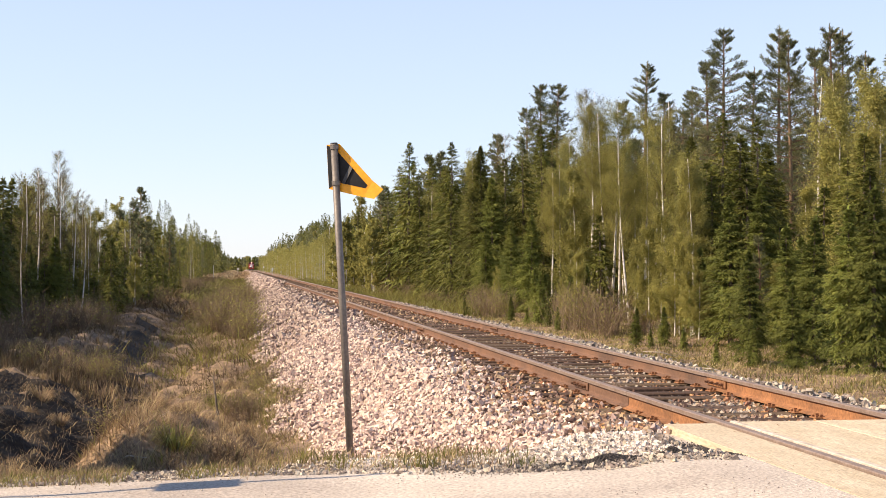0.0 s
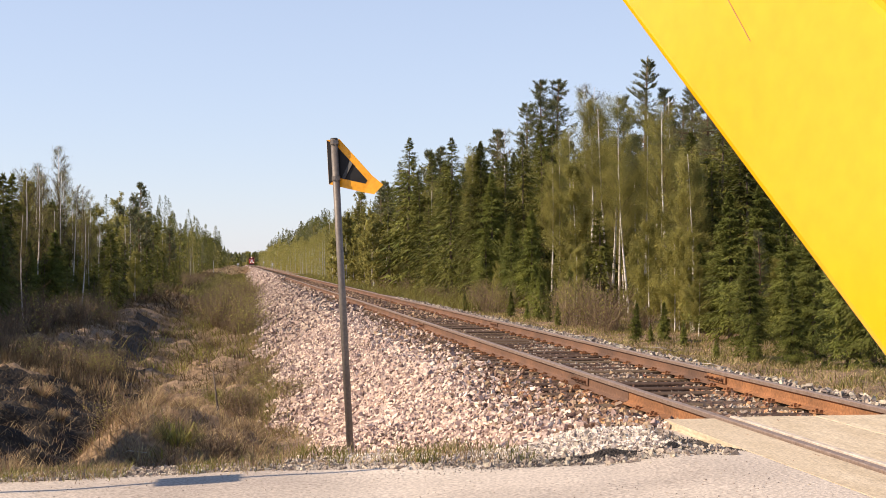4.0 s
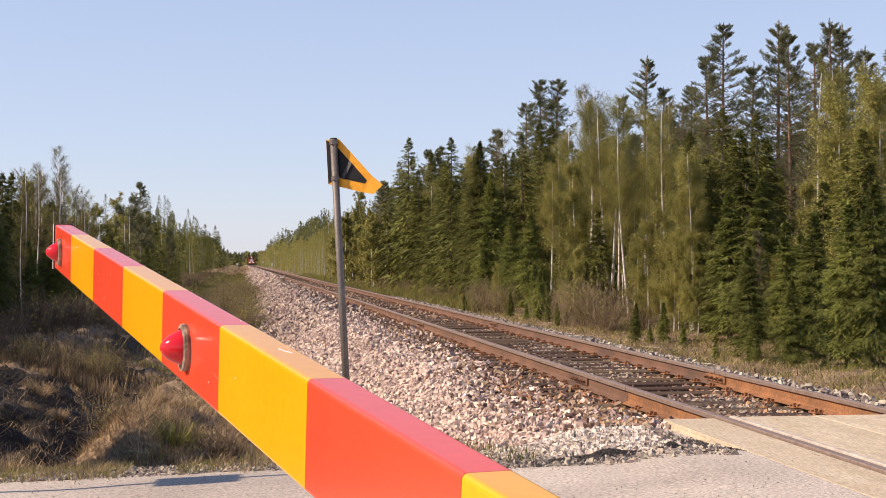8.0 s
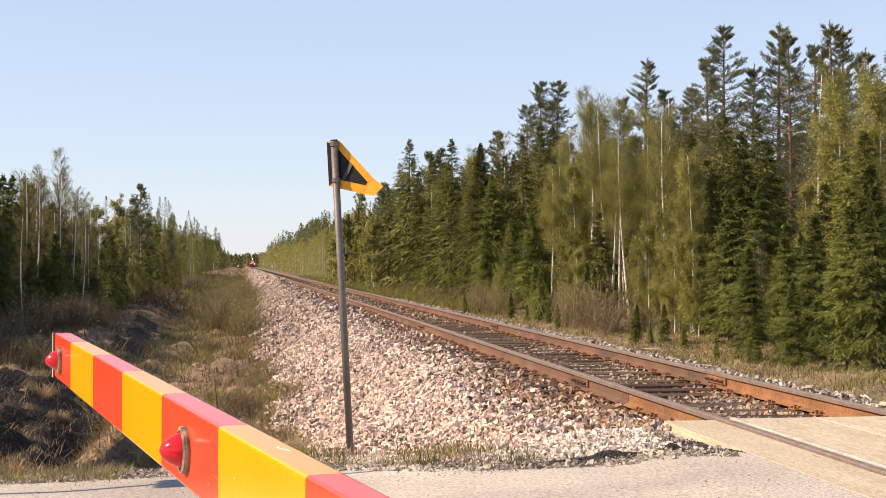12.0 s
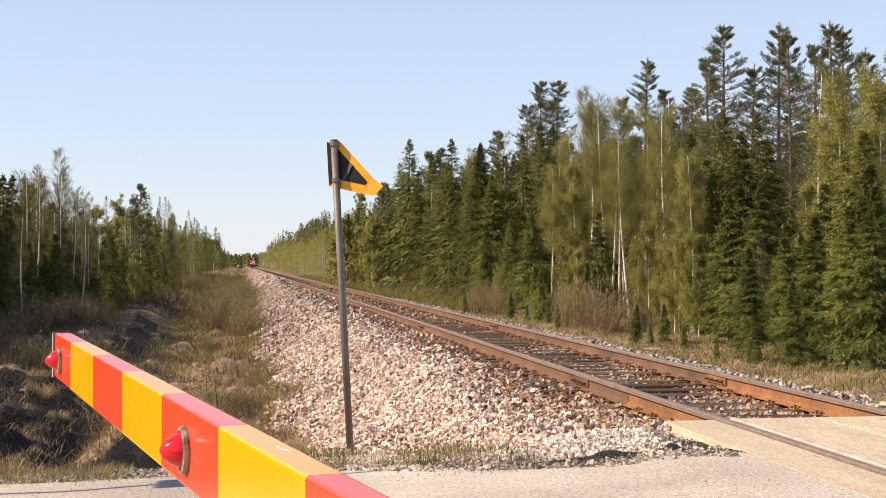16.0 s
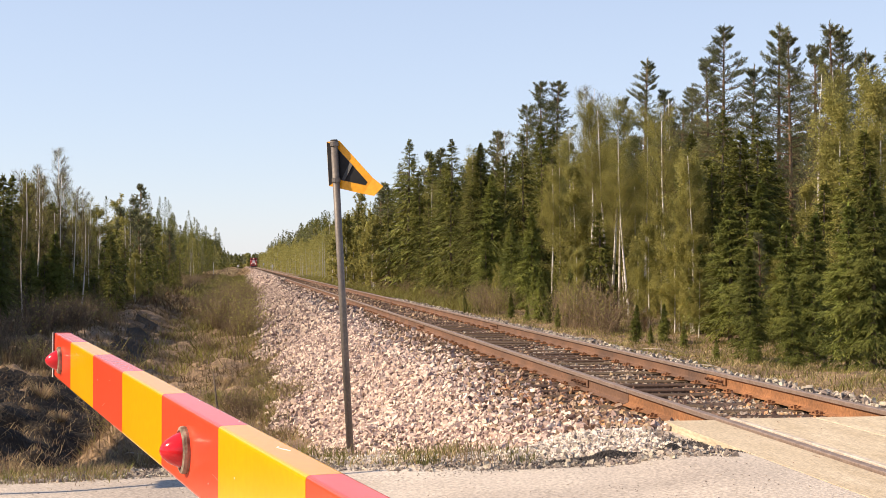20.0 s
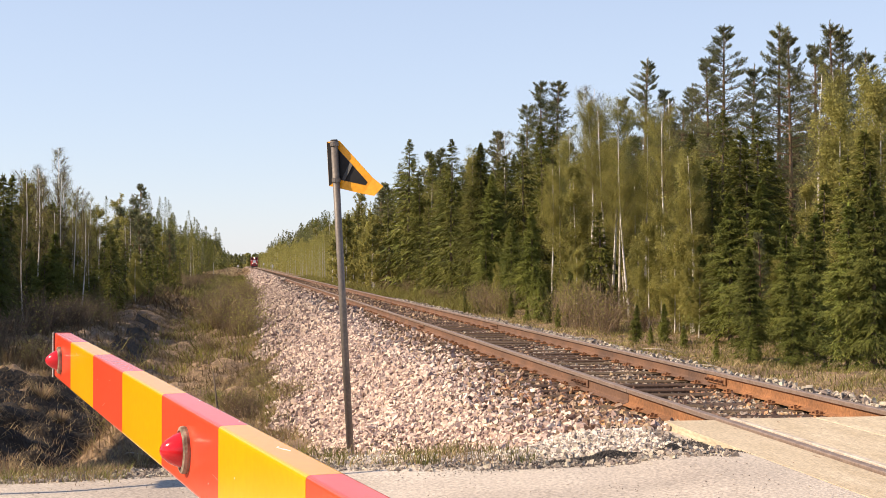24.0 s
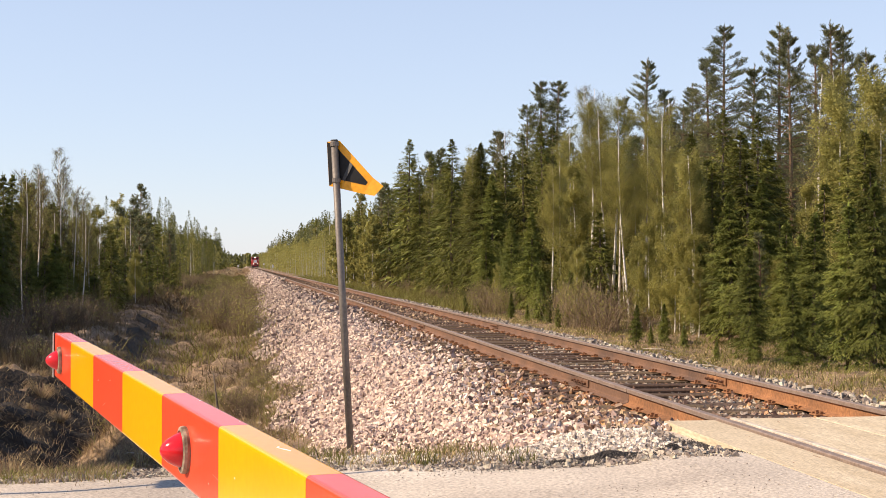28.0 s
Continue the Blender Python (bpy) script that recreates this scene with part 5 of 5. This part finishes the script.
def tussocks(name, seed, n, x0, x1, y0, y1, mat, label):
    """Hummocks of drooping grass, many slips from one heart."""
    x, y, r = scatter(seed, n, x0, x1, y0, y1)
    ok = ~ditch_shade(x, y) | (r.rand(n) < 0.3)
    x, y = x[ok], y[ok]
    n, per = len(x), 170
    R = np.repeat(r.uniform(0.18, 0.42, n), per)
    az, u = r.uniform(0, 6.283, n * per), r.rand(n * per)
    px, py = np.repeat(x, per) + 0.35 * R * u * np.cos(az), np.repeat(y, per) + 0.35 * R * u * np.sin(az)
    base = np.stack([px, py, land(px, py) - 0.02], 1)
    out = np.stack([np.cos(az), np.sin(az), 0 * az], 1)
    up = np.array([0, 0, 1.0])
    mid = base + out * (R * 0.55)[:, None] + up * (R * r.uniform(0.35, 0.9, n * per))[:, None]
    tip = base + out * (R * r.uniform(0.9, 1.4, n * per))[:, None] + up * (R * r.uniform(0.0, 0.5, n * per))[:, None]
    side = np.stack([-np.sin(az), np.cos(az), 0 * az], 1) * 0.0045
    v = np.stack([base - side, base + side, mid + side * 0.8, mid - side * 0.8, tip], 1).reshape(-1, 3)
    o = (np.arange(n * per) * 5)[:, None]
    f = (o + np.array([[0, 1, 2, 3]])).tolist() + (o + np.array([[3, 2, 4]])).tolist()
    return tagged(new(name, mesh(name, v, f, mat)), label, "grass", kind="stuff")


tussocks("bank_tussocks", 91, 150, -8.5, -3.2, 15, 44, M["straw"], "drooping dry tussocks on the ditch bank")
tussocks("mound_tussocks", 92, 60, -2.6, 0.3, 16, 34, M["straw"], "drooping dry tussocks on the mound")
tussocks("mound_green_tussocks", 93, 12, -2.4, 0.5, 15, 34, M["grass"], "green tussocks on the mound")


def tongue(name, seed, n, mat, label):
    """Patches of grass that climb the foot of the ballast."""
    x, y, k, r = tufts(seed, n, 16, 0.0, 1.5, 12.5, 60, 0.13, 1.5)
    ok = x < foot(y) + r.normal(0, 0.07, len(x))
    x, y, k = x[ok], y[ok], k[ok]
    return blades(name, x, y, r.uniform(0.07, 0.24, len(x)) * k, mat, label, seed, 0.006, 0.8, bed_side=True)


tongue("foot_straw", 75, 1500, M["straw"], "dry grass creeping up the ballast foot")
tongue("foot_grass", 76, 1100, M["grass"], "green grass creeping up the ballast foot")


def verge(name, seed, n, per, x0, x1, reach, h0, h1, mat, label):
    """Tufts in patches along the road's ragged edge."""
    x, y, k, r = tufts(seed, n, per, x0, x1, 0, 1, 0.07)
    y = edge_far(x) - 0.12 + y * reach
    ok = ripple(x, y * 0, 2.3, 14) > -0.6
    x, y, k = x[ok], y[ok], k[ok]
    return blades(name, x, y, r.uniform(h0, h1, len(x)) * k, mat, label, seed, 0.003, 0.6, bed_side=x0 > 0)


verge("verge_grass", 65, 560, 24, -3.8, 0.2, 1.1, 0.03, 0.09, M["grass"], "short green tufts along the road edge")
verge("verge_straw", 66, 420, 22, -4.2, 0.2, 1.6, 0.03, 0.12, M["straw"], "dry straw along the road edge")
verge("shoulder_grass", 73, 34, 34, 0.3, 2.0, 1.0, 0.04, 0.15, M["grass"], "green tufts among the stones by the road")
verge("shoulder_straw", 74, 60, 20, 0.3, 2.0, 1.0, 0.04, 0.13, M["straw"], "dry tufts among the stones by the road")
sow("forest_edge_grass", 67, 2000, 20, 7.9, 13.0, 12, 60, 0.25, 0.04, 0.13, M["bleached"], "bleached dry grass along the forest edge", 0.006, 1.1, 1.1)
sow("forest_edge_green", 68, 2000, 16, 8.3, 15.0, 14, 70, 0.2, 0.06, 0.2, M["grass"], "green grass along the forest edge", 0.007, 1.1, 0.7)
sow("forest_edge_far", 69, 1800, 9, 7.6, 12.0, 60, 220, 0.4, 0.3, 0.7, M["grass"], "green grass along the forest edge", 0.015, 1.2, 0.8)

sow("tall_sedge", 81, 170, 26, -6.4, -2.9, 33, 38, 0.14, 0.2, 0.5, M["brown_sedge"], "tall withered sedge on the ditch bank", 0.008, 1.0, 0.25)
sow("tall_reed", 82, 45, 26, -4.6, -2.9, 33.5, 37, 0.12, 0.25, 0.55, M["straw"], "tall pale reed on the ditch bank", 0.008, 1.0, 0.25)

# crossing signal beside the road, whose shadow falls over the gravel
signal = thing("crossing_signal", "grey steel post with a dark signal box", "signal", at=pose(-3.4, 9.44, -0.34))
part("post", tube_mesh("post", [(0, 0, -0.3), (0, 0, 3.65)], [0.035, 0.03], M["zinc"], 12), None, signal)
part("signal_box", box(-0.07, 0.07, -0.2, 0.2, 2.4, 2.78, 0.02, 2), M["dark"], signal, "dark signal box")

# two low heaps of crumbled asphalt at the road's end, fine dark gravel beside the deck, and crumbs strewn along the edge
def crumbs(name, seed, n, x, y, wx, wy, high, s0, s1, label):
    q = np.random.RandomState(seed)
    px, py = np.minimum(q.normal(x, wx, n), 3.34), q.normal(y, wy, n)
    heap = high * np.exp(-((px - x) / wx) ** 2 - ((py - y) / wy) ** 2)
    base = np.maximum(np.maximum(land(px, py), land(px, py, True)), road_top(px, py))
    return stones(name, px, py, base + heap + 0.004, q.uniform(s0, s1, n), M["asphalt"], label, None, seed)


crumbs("asphalt_crumbs", 201, 2600, 2.50, 9.44, 0.13, 0.05, 0.05, 0.004, 0.011, "low heap of crumbled dark asphalt at the road edge")
crumbs("asphalt_crumbs", 202, 1500, 2.30, 9.44, 0.17, 0.04, 0.018, 0.003, 0.008, "low heap of crumbled dark asphalt at the road edge")
crumbs("asphalt_crumbs", 203, 1200, 2.95, 9.42, 0.05, 0.035, 0.045, 0.004, 0.011, "small heap of crumbled dark asphalt at the road edge")
crumbs("dark_gravel", 204, 3800, 3.2, 9.62, 0.09, 0.22, 0.012, 0.003, 0.008, "fine dark gravel beside the deck")
crumbs("strewn_crumbs", 205, 4000, 2.5, 9.30, 0.5, 0.12, 0.0, 0.0012, 0.004, "dark crumbs strewn along the road edge")

# small posts far along the line
for x, y, h, board in ((8.0, 389, 2.3, 0.5), (-2.0, 551, 3.2, 0.7), (-6.4, 312, 3.0, 0.0), (9.2, 640, 3.0, 0.6)):
    post = thing("trackside_post", "thin pale post with a small white board beside the line", "post", "trackside posts", at=pose(x, y, float(land(np.array(x), np.array(y)))))
    part("pole", tube_mesh("pole", [(0, 0, -0.2), (0, 0, h)], [0.06, 0.05], M["grey"], 8), None, post)
    if board:
        part("board", box(-board / 2, board / 2, -0.10, -0.06, h - 0.9, h - 0.1, 0.02), M["white"], post)

# dead stake and pale sticks in the ditch
stake = thing("dead_stake", "thin dark dead stake standing in the grass", "stake", at=pose(-0.4, 24.5, float(land(np.array(-0.4), np.array(24.5))), 0, -5, 0))
part("stick", tube_mesh("stick", [(0, 0, -0.2), (0.02, 0, 0.6), (0, 0, 1.25)], [0.028, 0.024, 0.014], M["spruce_bark"], 6), None, stake)
rnd = random.Random(33)
for k in range(16):
    x, y, a, L = rnd.uniform(-3.5, 0.0), rnd.uniform(14, 30), rnd.uniform(0, 6.28), rnd.uniform(0.3, 0.8)
    z = float(land(np.array(x), np.array(y))) + 0.12
    st = thing("fallen_stick", "pale bare fallen stick in the dry grass", "stick", "fallen sticks", at=pose(x, y, z, 0, 0, math.degrees(a)))
    part("branch", tube_mesh("branch", [(0, 0, -0.1), (L * 0.5, 0.05, 0.10 * rnd.random()), (L, 0, rnd.uniform(0.05, 0.5))], [0.012, 0.009, 0.004], M["dry_wood"], 5), None, st)


for x, y, a in ((8.6, 23.5, 200), (9.3, 26.0, 150), (8.9, 20.4, 190), (9.8, 31.0, 170), (9.0, 18.6, 120)):
    st = thing("fallen_branch", "pale dead branch lying in the dry grass", "branch", "fallen branches", at=pose(x, y, float(land(np.array(x), np.array(y))) + 0.10, 0, 0, a))
    part("branch", tube_mesh("branch", [(0, 0, -0.05), (0.35, 0.04, 0.05), (0.75, 0, 0.06)], [0.016, 0.012, 0.005], M["dry_wood"], 6), None, st)
    part("twig", tube_mesh("twig", [(0.3, 0.03, 0.04), (0.5, 0.2, 0.16)], [0.008, 0.003], M["dry_wood"], 5), None, st)


def motions():
    tilts = ((0, 77.0), (1, 67.8), (2, 58.4), (3, 48.83), (3.5, 44.19), (4.5, 35.1), (5.5, 26.14), (6.2, 20.08), (7.0, 13.32), (7.6, 8.41), (8.2, 3.44), (8.4, 1.85), (8.5, 1.25),
             (8.6, 0.95), (8.75, 0.72), (8.9, 0.82), (9.1, 0.78), (28, 0.78))
    walk(boom, [(t, pose(BOOM_AT.x, BOOM_AT.y, EYE - 0.3471, 0, -a, 103.12)) for t, a in tilts])
    walk(train, [(t, pose(TRACK, 806 - 8.85 * t, 0.0)) for t in (0, 7, 14, 21, 28)])


motions()
